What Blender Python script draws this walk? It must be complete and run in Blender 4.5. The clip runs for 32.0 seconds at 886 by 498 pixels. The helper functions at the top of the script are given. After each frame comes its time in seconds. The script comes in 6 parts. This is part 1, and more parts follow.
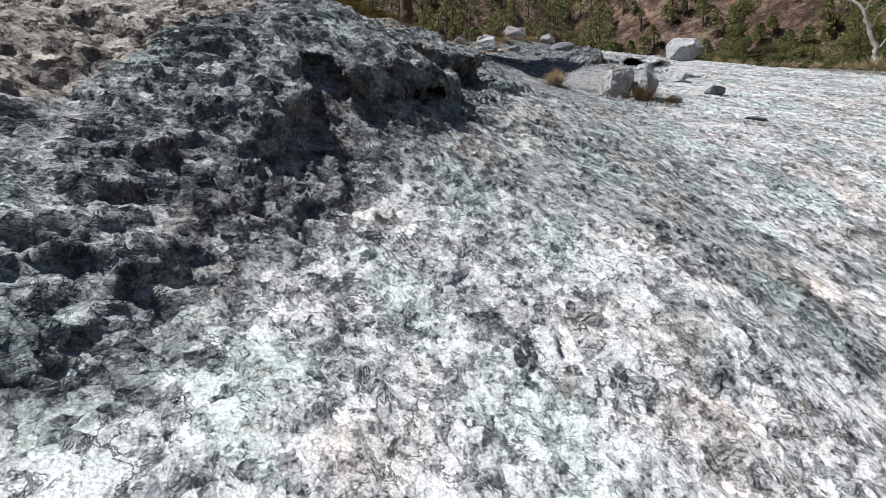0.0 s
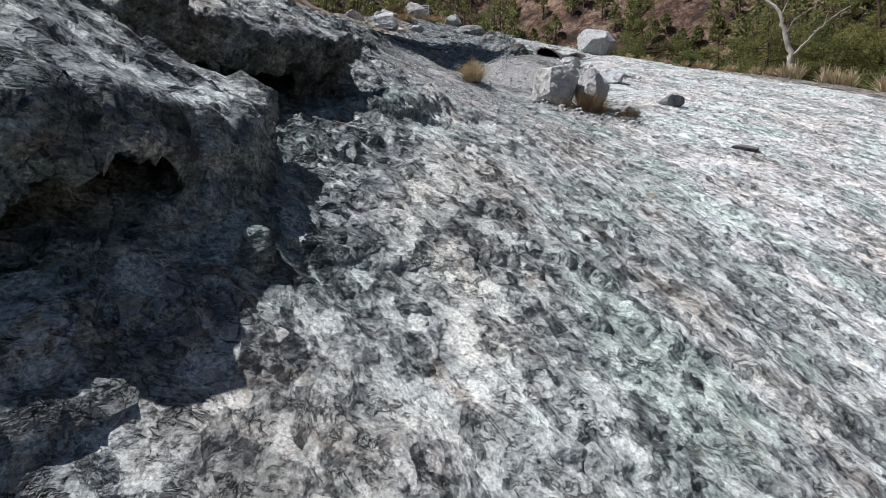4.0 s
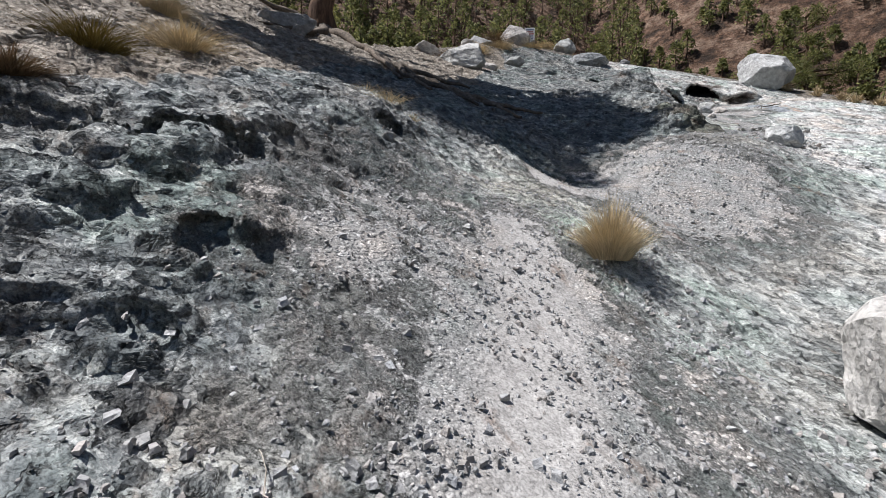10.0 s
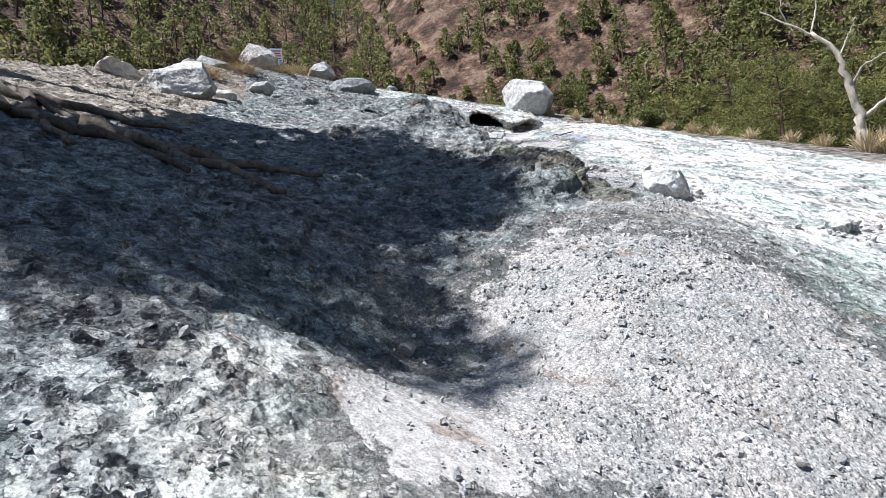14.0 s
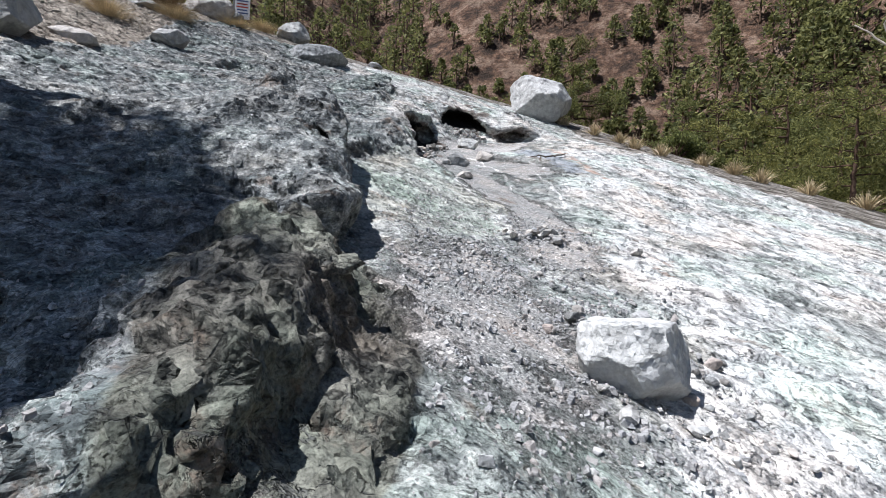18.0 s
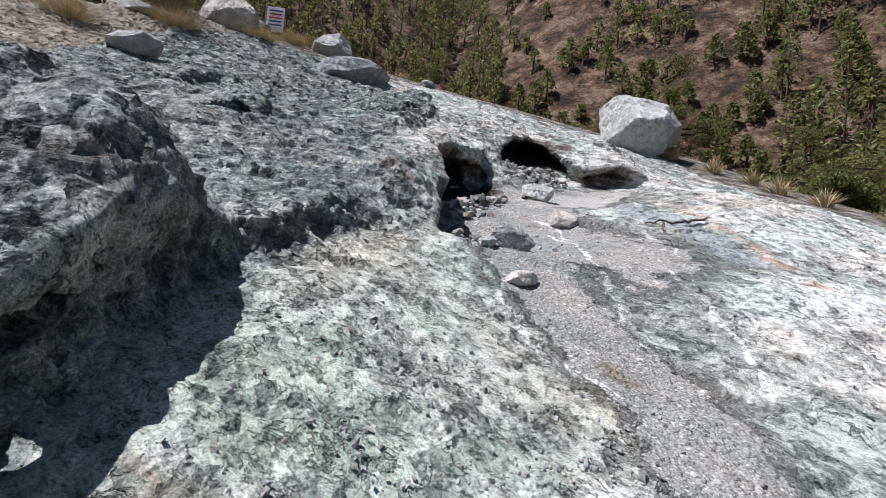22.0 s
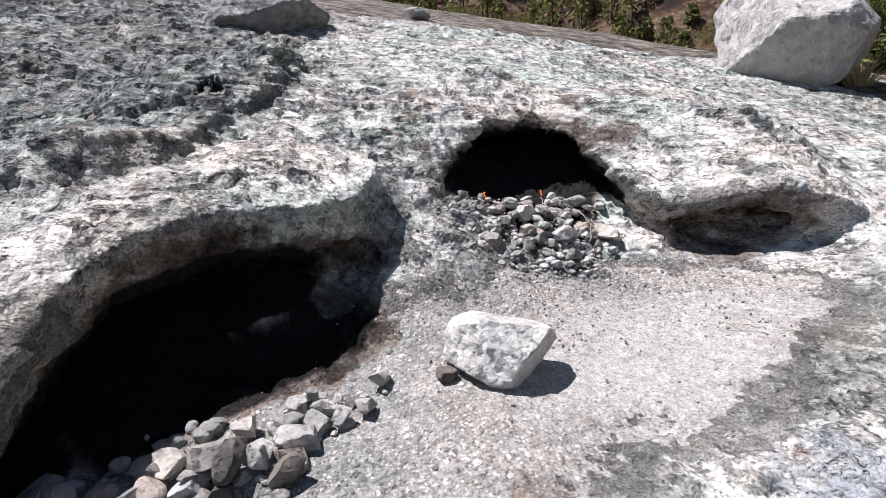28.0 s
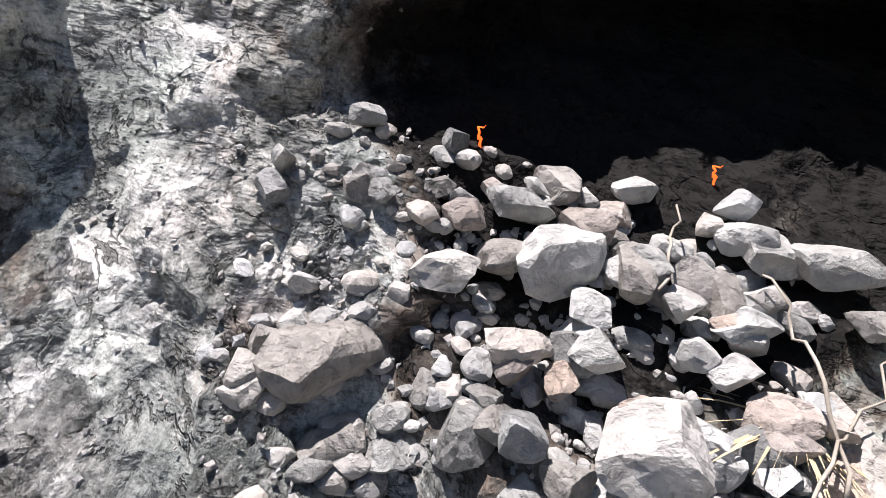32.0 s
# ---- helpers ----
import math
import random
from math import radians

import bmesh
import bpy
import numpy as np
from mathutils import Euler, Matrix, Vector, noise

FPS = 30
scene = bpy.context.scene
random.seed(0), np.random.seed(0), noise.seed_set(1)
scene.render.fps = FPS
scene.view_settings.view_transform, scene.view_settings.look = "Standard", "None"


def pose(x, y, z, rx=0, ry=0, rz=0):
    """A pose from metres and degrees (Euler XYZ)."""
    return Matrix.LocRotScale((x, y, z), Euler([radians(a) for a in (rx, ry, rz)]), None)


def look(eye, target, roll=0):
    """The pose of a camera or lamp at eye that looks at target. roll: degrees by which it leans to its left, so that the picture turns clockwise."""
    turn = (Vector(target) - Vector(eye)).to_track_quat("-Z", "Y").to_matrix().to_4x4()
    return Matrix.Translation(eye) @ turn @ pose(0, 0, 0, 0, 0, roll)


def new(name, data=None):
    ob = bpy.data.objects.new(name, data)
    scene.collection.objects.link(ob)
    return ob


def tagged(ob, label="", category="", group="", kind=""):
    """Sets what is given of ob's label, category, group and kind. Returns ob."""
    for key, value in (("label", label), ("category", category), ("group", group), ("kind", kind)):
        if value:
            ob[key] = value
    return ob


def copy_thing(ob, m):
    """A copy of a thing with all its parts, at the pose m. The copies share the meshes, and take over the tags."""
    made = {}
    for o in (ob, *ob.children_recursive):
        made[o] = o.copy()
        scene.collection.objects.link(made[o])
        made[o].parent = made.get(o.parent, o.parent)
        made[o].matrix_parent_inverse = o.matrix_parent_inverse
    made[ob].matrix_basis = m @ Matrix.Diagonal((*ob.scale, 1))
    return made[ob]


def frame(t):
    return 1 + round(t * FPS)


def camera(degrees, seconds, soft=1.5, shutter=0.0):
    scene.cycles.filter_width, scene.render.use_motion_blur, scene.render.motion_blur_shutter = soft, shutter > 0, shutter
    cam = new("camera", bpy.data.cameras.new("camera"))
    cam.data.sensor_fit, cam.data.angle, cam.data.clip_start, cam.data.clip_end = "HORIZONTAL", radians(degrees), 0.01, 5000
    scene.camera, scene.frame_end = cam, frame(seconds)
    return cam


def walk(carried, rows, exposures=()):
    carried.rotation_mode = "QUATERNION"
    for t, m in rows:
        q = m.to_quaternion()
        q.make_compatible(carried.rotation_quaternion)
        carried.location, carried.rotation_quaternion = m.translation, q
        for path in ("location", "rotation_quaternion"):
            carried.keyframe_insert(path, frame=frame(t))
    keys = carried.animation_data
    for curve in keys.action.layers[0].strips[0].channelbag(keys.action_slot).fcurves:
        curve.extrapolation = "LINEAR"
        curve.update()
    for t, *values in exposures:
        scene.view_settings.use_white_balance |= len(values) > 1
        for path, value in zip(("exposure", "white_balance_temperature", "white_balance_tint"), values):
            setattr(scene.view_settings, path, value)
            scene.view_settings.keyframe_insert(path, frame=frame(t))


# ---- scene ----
cam = camera(81.0, 32.0, soft=0.5)
PATH = [
    (0.0, pose(0.000, 0.000, 0.000, 90.03, 0.00, -0.02)),
    (0.5, pose(-0.005, 0.377, 0.314, 90.04, -2.47, -4.79)),
    (1.0, pose(0.072, 0.825, 0.506, 87.64, -0.29, -2.40)),
    (1.5, pose(0.156, 1.061, 0.693, 85.77, 2.61, -1.57)),
    (2.0, pose(0.182, 1.405, 0.760, 86.81, 3.90, -5.06)),
    (2.5, pose(0.234, 1.898, 0.904, 84.30, 0.60, -7.83)),
    (3.0, pose(0.394, 2.563, 1.094, 81.55, -3.11, -7.82)),
    (3.5, pose(0.457, 3.368, 1.310, 87.89, 0.07, -10.77)),
    (5.5, pose(0.813, 5.742, 2.659, 87.92, 1.15, -9.52)),
    (6.0, pose(0.912, 6.372, 3.068, 84.78, 2.10, -8.79)),
    (6.5, pose(0.943, 7.151, 3.346, 86.30, 2.82, -14.58)),
    (7.0, pose(1.198, 7.874, 3.646, 91.92, 3.31, -20.41)),
    (7.5, pose(1.423, 8.465, 4.000, 91.46, 5.42, -16.84)),
    (8.0, pose(1.630, 9.150, 4.229, 92.25, 2.22, -17.78)),
    (8.5, pose(1.829, 9.724, 4.426, 90.11, 2.94, -13.05)),
    (9.0, pose(2.018, 10.263, 4.689, 87.86, 0.44, -7.96)),
    (9.5, pose(1.998, 10.809, 4.885, 88.44, -1.81, -1.54)),
    (10.0, pose(2.019, 11.318, 5.046, 89.36, -2.70, 0.33)),
    (10.5, pose(2.012, 11.872, 5.285, 84.66, -0.64, 2.39)),
    (11.0, pose(1.996, 12.534, 5.470, 85.78, -0.80, -1.94)),
    (11.5, pose(2.137, 13.158, 5.700, 90.31, 0.98, -5.87)),
    (12.0, pose(2.192, 13.659, 5.958, 89.77, 2.44, -2.83)),
    (12.5, pose(2.198, 14.206, 6.087, 89.17, 0.29, -4.65)),
    (13.0, pose(2.381, 14.844, 6.231, 92.26, 0.88, -11.48)),
    (13.5, pose(2.471, 15.451, 6.449, 92.20, 4.74, -11.64)),
    (14.0, pose(2.631, 15.960, 6.617, 91.48, 6.16, -23.78)),
    (14.5, pose(3.064, 16.324, 6.787, 88.53, 7.74, -35.66)),
    (16.5, pose(5.101, 17.790, 6.956, 94.88, -0.39, -32.51)),
    (17.0, pose(5.774, 18.272, 7.282, 93.19, 2.67, -32.80)),
    (17.5, pose(5.947, 18.540, 7.591, 91.83, 4.10, -22.26)),
    (18.0, pose(6.203, 18.802, 7.832, 90.33, -2.54, -21.50)),
    (18.5, pose(6.577, 19.040, 8.038, 89.53, 2.21, -19.13)),
    (19.0, pose(6.728, 19.330, 8.143, 89.49, 0.97, -10.71)),
    (19.5, pose(6.890, 19.754, 8.269, 87.46, -4.12, -7.74)),
    (20.0, pose(7.067, 20.204, 8.415, 85.12, -3.29, -3.24)),
    (20.5, pose(7.172, 20.812, 8.483, 87.76, -4.69, -4.31)),
    (21.0, pose(7.453, 21.472, 8.723, 89.15, -4.95, -13.42)),
    (21.5, pose(7.826, 22.018, 9.001, 89.02, -1.94, -15.68)),
    (22.0, pose(7.975, 22.603, 9.054, 92.62, -4.95, -13.40)),
    (22.5, pose(8.250, 23.143, 9.277, 91.89, -1.19, -15.31)),
    (23.0, pose(8.632, 23.690, 9.457, 88.36, 0.78, -13.78)),
    (23.5, pose(8.886, 24.066, 9.674, 91.35, 0.96, -11.70)),
    (24.0, pose(9.155, 24.544, 9.915, 88.00, -2.66, -5.57)),
    (24.5, pose(9.547, 24.925, 10.093, 91.61, -0.10, -5.04)),
    (26.5, pose(10.292, 26.323, 10.656, 88.31, -1.37, -2.97)),
    (27.0, pose(10.411, 26.762, 10.687, 86.85, -1.16, -1.27)),
    (27.5, pose(10.585, 27.176, 10.900, 85.73, -1.99, -3.31)),
    (28.0, pose(10.771, 27.583, 11.050, 85.14, -0.20, -1.90)),
    (28.5, pose(10.866, 27.972, 11.119, 84.43, -0.48, 0.18)),
    (29.0, pose(11.035, 28.523, 11.282, 83.07, -3.38, -2.39)),
    (29.5, pose(11.345, 28.949, 11.410, 73.01, -2.07, 6.92)),
    (30.0, pose(11.455, 29.209, 11.658, 72.95, -2.93, 13.93)),
    (30.5, pose(11.430, 29.701, 11.689, 69.92, -6.32, 19.39)),
    (31.0, pose(11.481, 30.006, 11.699, 66.93, -8.54, 24.18)),
    (31.5, pose(11.651, 30.251, 11.546, 65.85, -8.60, 28.90)),
    (32.0, pose(11.584, 30.373, 11.338, 65.54, -11.35, 26.71)),
]
walk(cam, PATH, exposures=((0.0, 0.42, 6250, 11), (3.0, 0.36, 6250, 12), (6.0, 0.55, 6250, 12), (8.0, 0.33, 6400, 11), (11.0, 0.65, 6450, 12), (14.0, 1.0, 6150, 11), (18.0, 0.62, 6200, 12), (20.0, 0.5, 6100, 11), (23.0, 0.4, 6400, 13), (27.0, 0.52, 6500, 16), (29.0, 0.55, 6600, 17), (31.0, 0.52, 6700, 17), (32.0, 0.74, 6700, 17)))
# ---- world, sun, exposure ----
world = bpy.data.worlds.new("world")
scene.world = world
world.use_nodes = True
sky = world.node_tree.nodes.new("ShaderNodeTexSky")
sky.sky_type, sky.sun_disc = "NISHITA", False
SUN_TO = Vector((-0.44, 0.02, 0.89)).normalized()
sky.sun_elevation = math.asin(SUN_TO.z)
sky.sun_rotation = math.atan2(SUN_TO.x, SUN_TO.y)
sky.altitude, sky.air_density, sky.dust_density, sky.ozone_density = 200, 1.0, 0.6, 2.0
back = world.node_tree.nodes["Background"]
back.inputs["Strength"].default_value = 0.05
world.node_tree.links.new(sky.outputs["Color"], back.inputs["Color"])
sun = new("sun", bpy.data.lights.new("sun", "SUN"))
sun.data.energy, sun.data.angle, sun.data.color = 5.0, radians(0.5), (1.0, 0.985, 0.985)
sun.matrix_world = look(SUN_TO * 60, (0, 0, 0))

# ---- materials ----


def shader(name, rough=0.9):
    m = bpy.data.materials.new(name)
    m.use_nodes = True
    b = m.node_tree.nodes["Principled BSDF"]
    b.inputs["Roughness"].default_value = rough
    b.inputs["Specular IOR Level"].default_value = 0.25
    return m, m.node_tree.nodes, m.node_tree.links, b


def noise_tex(n, l, scale, detail=6, rough=0.6, vec=None, stretch=None, turn=0.0):
    t = n.new("ShaderNodeTexNoise")
    t.inputs["Scale"].default_value, t.inputs["Detail"].default_value, t.inputs["Roughness"].default_value = scale, detail, rough
    if vec is None:
        vec = n.new("ShaderNodeTexCoord").outputs["Object"]
    if stretch:
        mp = n.new("ShaderNodeMapping")
        mp.vector_type = "TEXTURE"
        mp.inputs["Scale"].default_value = stretch
        mp.inputs["Rotation"].default_value = (0, 0, radians(turn))
        l.new(vec, mp.inputs["Vector"])
        vec = mp.outputs["Vector"]
    l.new(vec, t.inputs["Vector"])
    return t.outputs["Fac"]


def ramp(n, l, fac, stops):
    r = n.new("ShaderNodeValToRGB")
    e = r.color_ramp.elements
    while len(e) < len(stops):
        e.new(0.5)
    for el, (p, c) in zip(e, stops):
        el.position = p
        el.color = (*c, 1) if len(c) == 3 else c
    l.new(fac, r.inputs["Fac"])
    return r.outputs["Color"]


def mix(n, l, fac, a, b, mode="MIX"):
    m = n.new("ShaderNodeMix")
    m.data_type, m.blend_type = "RGBA", mode
    for sock, v in ((m.inputs["Factor"], fac), (m.inputs["A"], a), (m.inputs["B"], b)):
        if isinstance(v, (int, float)):
            sock.default_value = v
        elif isinstance(v, tuple):
            sock.default_value = (*v, 1)
        else:
            l.new(v, sock)
    return m.outputs["Result"]


def calc(n, l, op, a, b=0.0, clamp=False):
    m = n.new("ShaderNodeMath")
    m.operation, m.use_clamp = op, clamp
    for sock, v in zip(m.inputs, (a, b)):
        if isinstance(v, (int, float)):
            sock.default_value = v
        else:
            l.new(v, sock)
    return m.outputs["Value"]


def bump(n, l, b, height, strength, distance, after=None):
    k = n.new("ShaderNodeBump")
    k.inputs["Strength"].default_value, k.inputs["Distance"].default_value = strength, distance
    l.new(height, k.inputs["Height"])
    if after is not None:
        l.new(after, k.inputs["Normal"])
    l.new(k.outputs["Normal"], b.inputs["Normal"])
    return k.outputs["Normal"]


def chips(n, l, scale):
    """A random level for each broken chip of rock, drawn out along the grain."""
    v = n.new("ShaderNodeTexVoronoi")
    v.inputs["Scale"].default_value = scale
    mp = n.new("ShaderNodeMapping")
    mp.inputs["Scale"].default_value = (0.7, 1.5, 1.5)
    mp.inputs["Rotation"].default_value = (0, 0, radians(32))
    warp = n.new("ShaderNodeMix")
    warp.data_type = "VECTOR"
    warp.inputs["Factor"].default_value = 1.2 / scale
    crd = n.new("ShaderNodeTexCoord").outputs["Object"]
    l.new(crd, warp.inputs["A"])
    l.new(noise_out(n, l, scale * 0.6), warp.inputs["B"])
    l.new(warp.outputs["Result"], mp.inputs["Vector"])
    l.new(mp.outputs["Vector"], v.inputs["Vector"])
    s = n.new("ShaderNodeSeparateColor")
    l.new(v.outputs["Color"], s.inputs["Color"])
    return s.outputs["Red"]


def vec_op(n, l, op, a, b):
    v = n.new("ShaderNodeVectorMath")
    v.operation = op
    for sock, q in zip(v.inputs, (a, b)):
        if isinstance(q, tuple):
            sock.default_value = q
        else:
            l.new(q, sock)
    return v.outputs["Value"] if op == "DOT_PRODUCT" else v.outputs["Vector"]


def flakes(n, l, scale, slope_=0.9, step=0.25, stretch=(0.75, 1.4, 1.2), turn=32, crd=None):
    """Height in metres of broken facets, each with a tilt and a level of its own, and a random value for each."""
    if crd is None:
        crd = n.new("ShaderNodeTexCoord").outputs["Object"]
    wob = vec_op(n, l, "MULTIPLY", vec_op(n, l, "SUBTRACT", noise_out(n, l, scale * 0.9, crd), (0.5, 0.5, 0.5)), (0.7 / scale,) * 3)
    mp = n.new("ShaderNodeMapping")
    mp.inputs["Scale"].default_value, mp.inputs["Rotation"].default_value = stretch, (0, 0, radians(turn))
    l.new(vec_op(n, l, "ADD", crd, wob), mp.inputs["Vector"])
    v = n.new("ShaderNodeTexVoronoi")
    v.inputs["Scale"].default_value = scale
    l.new(mp.outputs["Vector"], v.inputs["Vector"])
    off = vec_op(n, l, "SUBTRACT", mp.outputs["Vector"], v.outputs["Position"])
    tilt = vec_op(n, l, "DOT_PRODUCT", off, vec_op(n, l, "SUBTRACT", v.outputs["Color"], (0.5, 0.5, 0.5)))
    sep = n.new("ShaderNodeSeparateColor")
    l.new(v.outputs["Color"], sep.inputs["Color"])
    lev = calc(n, l, "MULTIPLY", sep.outputs["Green"], step / scale)
    return calc(n, l, "ADD", calc(n, l, "MULTIPLY", tilt, slope_), lev), sep.outputs["Red"]


DIP = -60  # the way down the slope, in which the rock is streaked


def ground_material():
    m, n, l, b = shader("weathered_rock", 0.92)
    crd = n.new("ShaderNodeTexCoord").outputs["Object"]

    def attr(name):
        a = n.new("ShaderNodeAttribute")
        a.attribute_name = name
        return a.outputs["Fac"]

    def smooth(v, lo, hi):
        mr = n.new("ShaderNodeMapRange")
        mr.interpolation_type = "SMOOTHSTEP"
        mr.inputs["From Min"].default_value, mr.inputs["From Max"].default_value = lo, hi
        l.new(v, mr.inputs["Value"])
        return mr.outputs["Result"]

    def edge(name, tex, k, lo=0.35, hi=0.65):
        return smooth(calc(n, l, "ADD", attr(name), calc(n, l, "MULTIPLY", calc(n, l, "SUBTRACT", tex, 0.5), k)), lo, hi)

    def thread(scale, width, detail=4, distort=0.8, stretch=None, turn=32):
        """Thin winding lines, 1 on the line."""
        t = n.new("ShaderNodeTexNoise")
        t.inputs["Scale"].default_value, t.inputs["Detail"].default_value, t.inputs["Roughness"].default_value, t.inputs["Distortion"].default_value = scale, detail, 0.6, distort
        v = crd
        if stretch:
            mp = n.new("ShaderNodeMapping")
            mp.vector_type = "TEXTURE"
            mp.inputs["Scale"].default_value, mp.inputs["Rotation"].default_value = stretch, (0, 0, radians(turn))
            l.new(crd, mp.inputs["Vector"])
            v = mp.outputs["Vector"]
        l.new(v, t.inputs["Vector"])
        return smooth(calc(n, l, "ABSOLUTE", calc(n, l, "SUBTRACT", t.outputs["Fac"], 0.5)), width, width * 0.2)

    def pebbles(scale):
        """Rounded stones: their height, a random value for each, and how near the gap between them is."""
        v = n.new("ShaderNodeTexVoronoi")
        v.inputs["Scale"].default_value = scale
        wob = vec_op(n, l, "MULTIPLY", vec_op(n, l, "SUBTRACT", noise_out(n, l, scale * 0.8, crd), (0.5, 0.5, 0.5)), (0.8 / scale,) * 3)
        l.new(vec_op(n, l, "ADD", crd, wob), v.inputs["Vector"])
        sep = n.new("ShaderNodeSeparateColor")
        l.new(v.outputs["Color"], sep.inputs["Color"])
        dome = smooth(v.outputs["Distance"], 0.75, 0.1)
        return calc(n, l, "MULTIPLY", dome, calc(n, l, "MULTIPLY", sep.outputs["Green"], 0.6 / scale)), sep.outputs["Red"], dome

    big = noise_tex(n, l, 0.9, 5, 0.6, crd)
    wide = noise_tex(n, l, 2.2, 6, 0.64, crd, stretch=(1.7, 1.0, 1.0), turn=DIP)
    mid = noise_tex(n, l, 6.0, 8, 0.7, crd, stretch=(1.35, 1.0, 1.0), turn=DIP)
    fine = noise_tex(n, l, 26.0, 8, 0.78, crd, stretch=(1.35, 1.0, 1.0), turn=DIP)
    grit = noise_tex(n, l, 85.0, 5, 0.75, crd)
    streak = noise_tex(n, l, 4.0, 7, 0.68, crd, stretch=(2.1, 1.0, 1.0), turn=DIP)
    flake_a, chip_big = flakes(n, l, 4.0, 1.2, 0.3, (1.15, 0.85, 1.0), 32, crd)
    flake_b, chip_small = flakes(n, l, 13.0, 1.3, 0.35, (1.2, 0.8, 1.0), 24, crd)
    flake_c, _ = flakes(n, l, 42.0, 1.2, 0.35, (0.9, 1.15, 1.0), 40, crd)
    foli = noise_tex(n, l, 14.0, 4, 0.6, crd, stretch=(3.5, 2.6, 0.8), turn=DIP)
    layered = attr("folia")
    peb_a, rnd_a, dome_a = pebbles(26.0)
    peb_b, rnd_b, dome_b = pebbles(62.0)
    def blend(parts):
        t = None
        for tex, k in parts:
            q = calc(n, l, "MULTIPLY", tex, k)
            t = q if t is None else calc(n, l, "ADD", t, q)
        return t

    gravel = edge("gravel", blend([(mid, 0.5), (wide, 0.5)]), 2.0, 0.34, 0.62)
    rock = calc(n, l, "SUBTRACT", 1.0, gravel)

    # grey-green serpentine, the general rock
    tone = blend([(fine, 0.34), (mid, 0.36), (wide, 0.30)])
    col = ramp(n, l, tone, [(0.38, (0.135, 0.147, 0.142)), (0.455, (0.255, 0.268, 0.26)), (0.52, (0.365, 0.38, 0.365)), (0.6, (0.51, 0.525, 0.50))])
    # dark rough rock
    dark = ramp(n, l, tone, [(0.38, (0.065, 0.074, 0.079)), (0.46, (0.145, 0.158, 0.163)), (0.53, (0.235, 0.252, 0.252)), (0.61, (0.38, 0.40, 0.385))])
    col = mix(n, l, edge("dark", mid, 0.7), col, dark)
    # pale green smooth slab
    green = ramp(n, l, blend([(fine, 0.5), (mid, 0.5)]), [(0.38, (0.22, 0.236, 0.21)), (0.47, (0.335, 0.352, 0.322)), (0.6, (0.47, 0.487, 0.45))])
    col = mix(n, l, edge("green", mid, 0.9), col, green)
    # bleached white crust
    patch = noise_tex(n, l, 0.9, 8, 0.66, crd, stretch=(1.7, 1.0, 1.0), turn=DIP)
    soft = blend([(fine, 0.36), (patch, 0.28), (mid, 0.36)])
    crust = ramp(n, l, soft, [(0.38, (0.40, 0.41, 0.40)), (0.45, (0.53, 0.536, 0.527)), (0.58, (0.62, 0.622, 0.611))])
    crust = mix(n, l, ramp(n, l, noise_tex(n, l, 1.7, 4, 0.6, crd), [(0.56, (0, 0, 0)), (0.72, (0.45, 0.45, 0.45))]), crust, (0.70, 0.59, 0.49))
    both = blend([(streak, 0.25), (patch, 0.65), (fine, 0.1)])
    bleach = smooth(calc(n, l, "MULTIPLY", attr("white"), calc(n, l, "ADD", 1.0, calc(n, l, "MULTIPLY", calc(n, l, "SUBTRACT", both, 0.5), 7.5))), 0.38, 0.52)
    col = mix(n, l, bleach, col, crust)
    # brown crag
    brown = ramp(n, l, tone, [(0.38, (0.05, 0.048, 0.043)), (0.46, (0.12, 0.115, 0.10)), (0.53, (0.19, 0.182, 0.158)), (0.62, (0.30, 0.288, 0.25))])
    col = mix(n, l, edge("crag", mid, 0.6), col, brown)
    # soft tints over wide areas
    col = mix(n, l, 1.0, col, ramp(n, l, big, [(0.36, (0.89, 1.0, 0.925)), (0.5, (1.0, 1.0, 0.99)), (0.64, (1.06, 0.97, 0.90))]), "MULTIPLY")
    # pale veinlets and dark hair cracks in the solid rock
    net = calc(n, l, "MAXIMUM", calc(n, l, "MULTIPLY", thread(7.0, 0.03), 0.8), calc(n, l, "MULTIPLY", thread(19.0, 0.04, 3), 0.6))
    net = calc(n, l, "MULTIPLY", net, calc(n, l, "MULTIPLY", calc(n, l, "SUBTRACT", rock, attr("crag"), True), smooth(mid, 0.44, 0.56)))
    col = mix(n, l, calc(n, l, "MULTIPLY", net, 0.55), col, (0.66, 0.665, 0.635))
    crack_a = calc(n, l, "MULTIPLY", thread(2.3, 0.016, 6, 0.4, (2.0, 1.0, 1.0), DIP), smooth(wide, 0.5, 0.6))
    crack_b = calc(n, l, "MULTIPLY", thread(8.5, 0.022, 5, 0.5, (1.6, 1.0, 1.0), DIP + 40), smooth(mid, 0.52, 0.42))
    cracks = calc(n, l, "MULTIPLY", calc(n, l, "MAXIMUM", crack_a, crack_b), rock)
    col = mix(n, l, calc(n, l, "MULTIPLY", cracks, 0.75), col, (0.085, 0.088, 0.085))
    # flakes of broken rock differ in tone
    col = mix(n, l, rock, col, ramp(n, l, chip_small, [(0.05, (0.76, 0.77, 0.77)), (0.35, (0.97, 0.97, 0.97)), (0.95, (1.1, 1.1, 1.09))]), "MULTIPLY")
    col = mix(n, l, 0.5, col, ramp(n, l, chip_big, [(0.1, (0.84, 0.84, 0.84)), (0.5, (1.0, 1.0, 1.0)), (0.9, (1.07, 1.07, 1.07))]), "MULTIPLY")
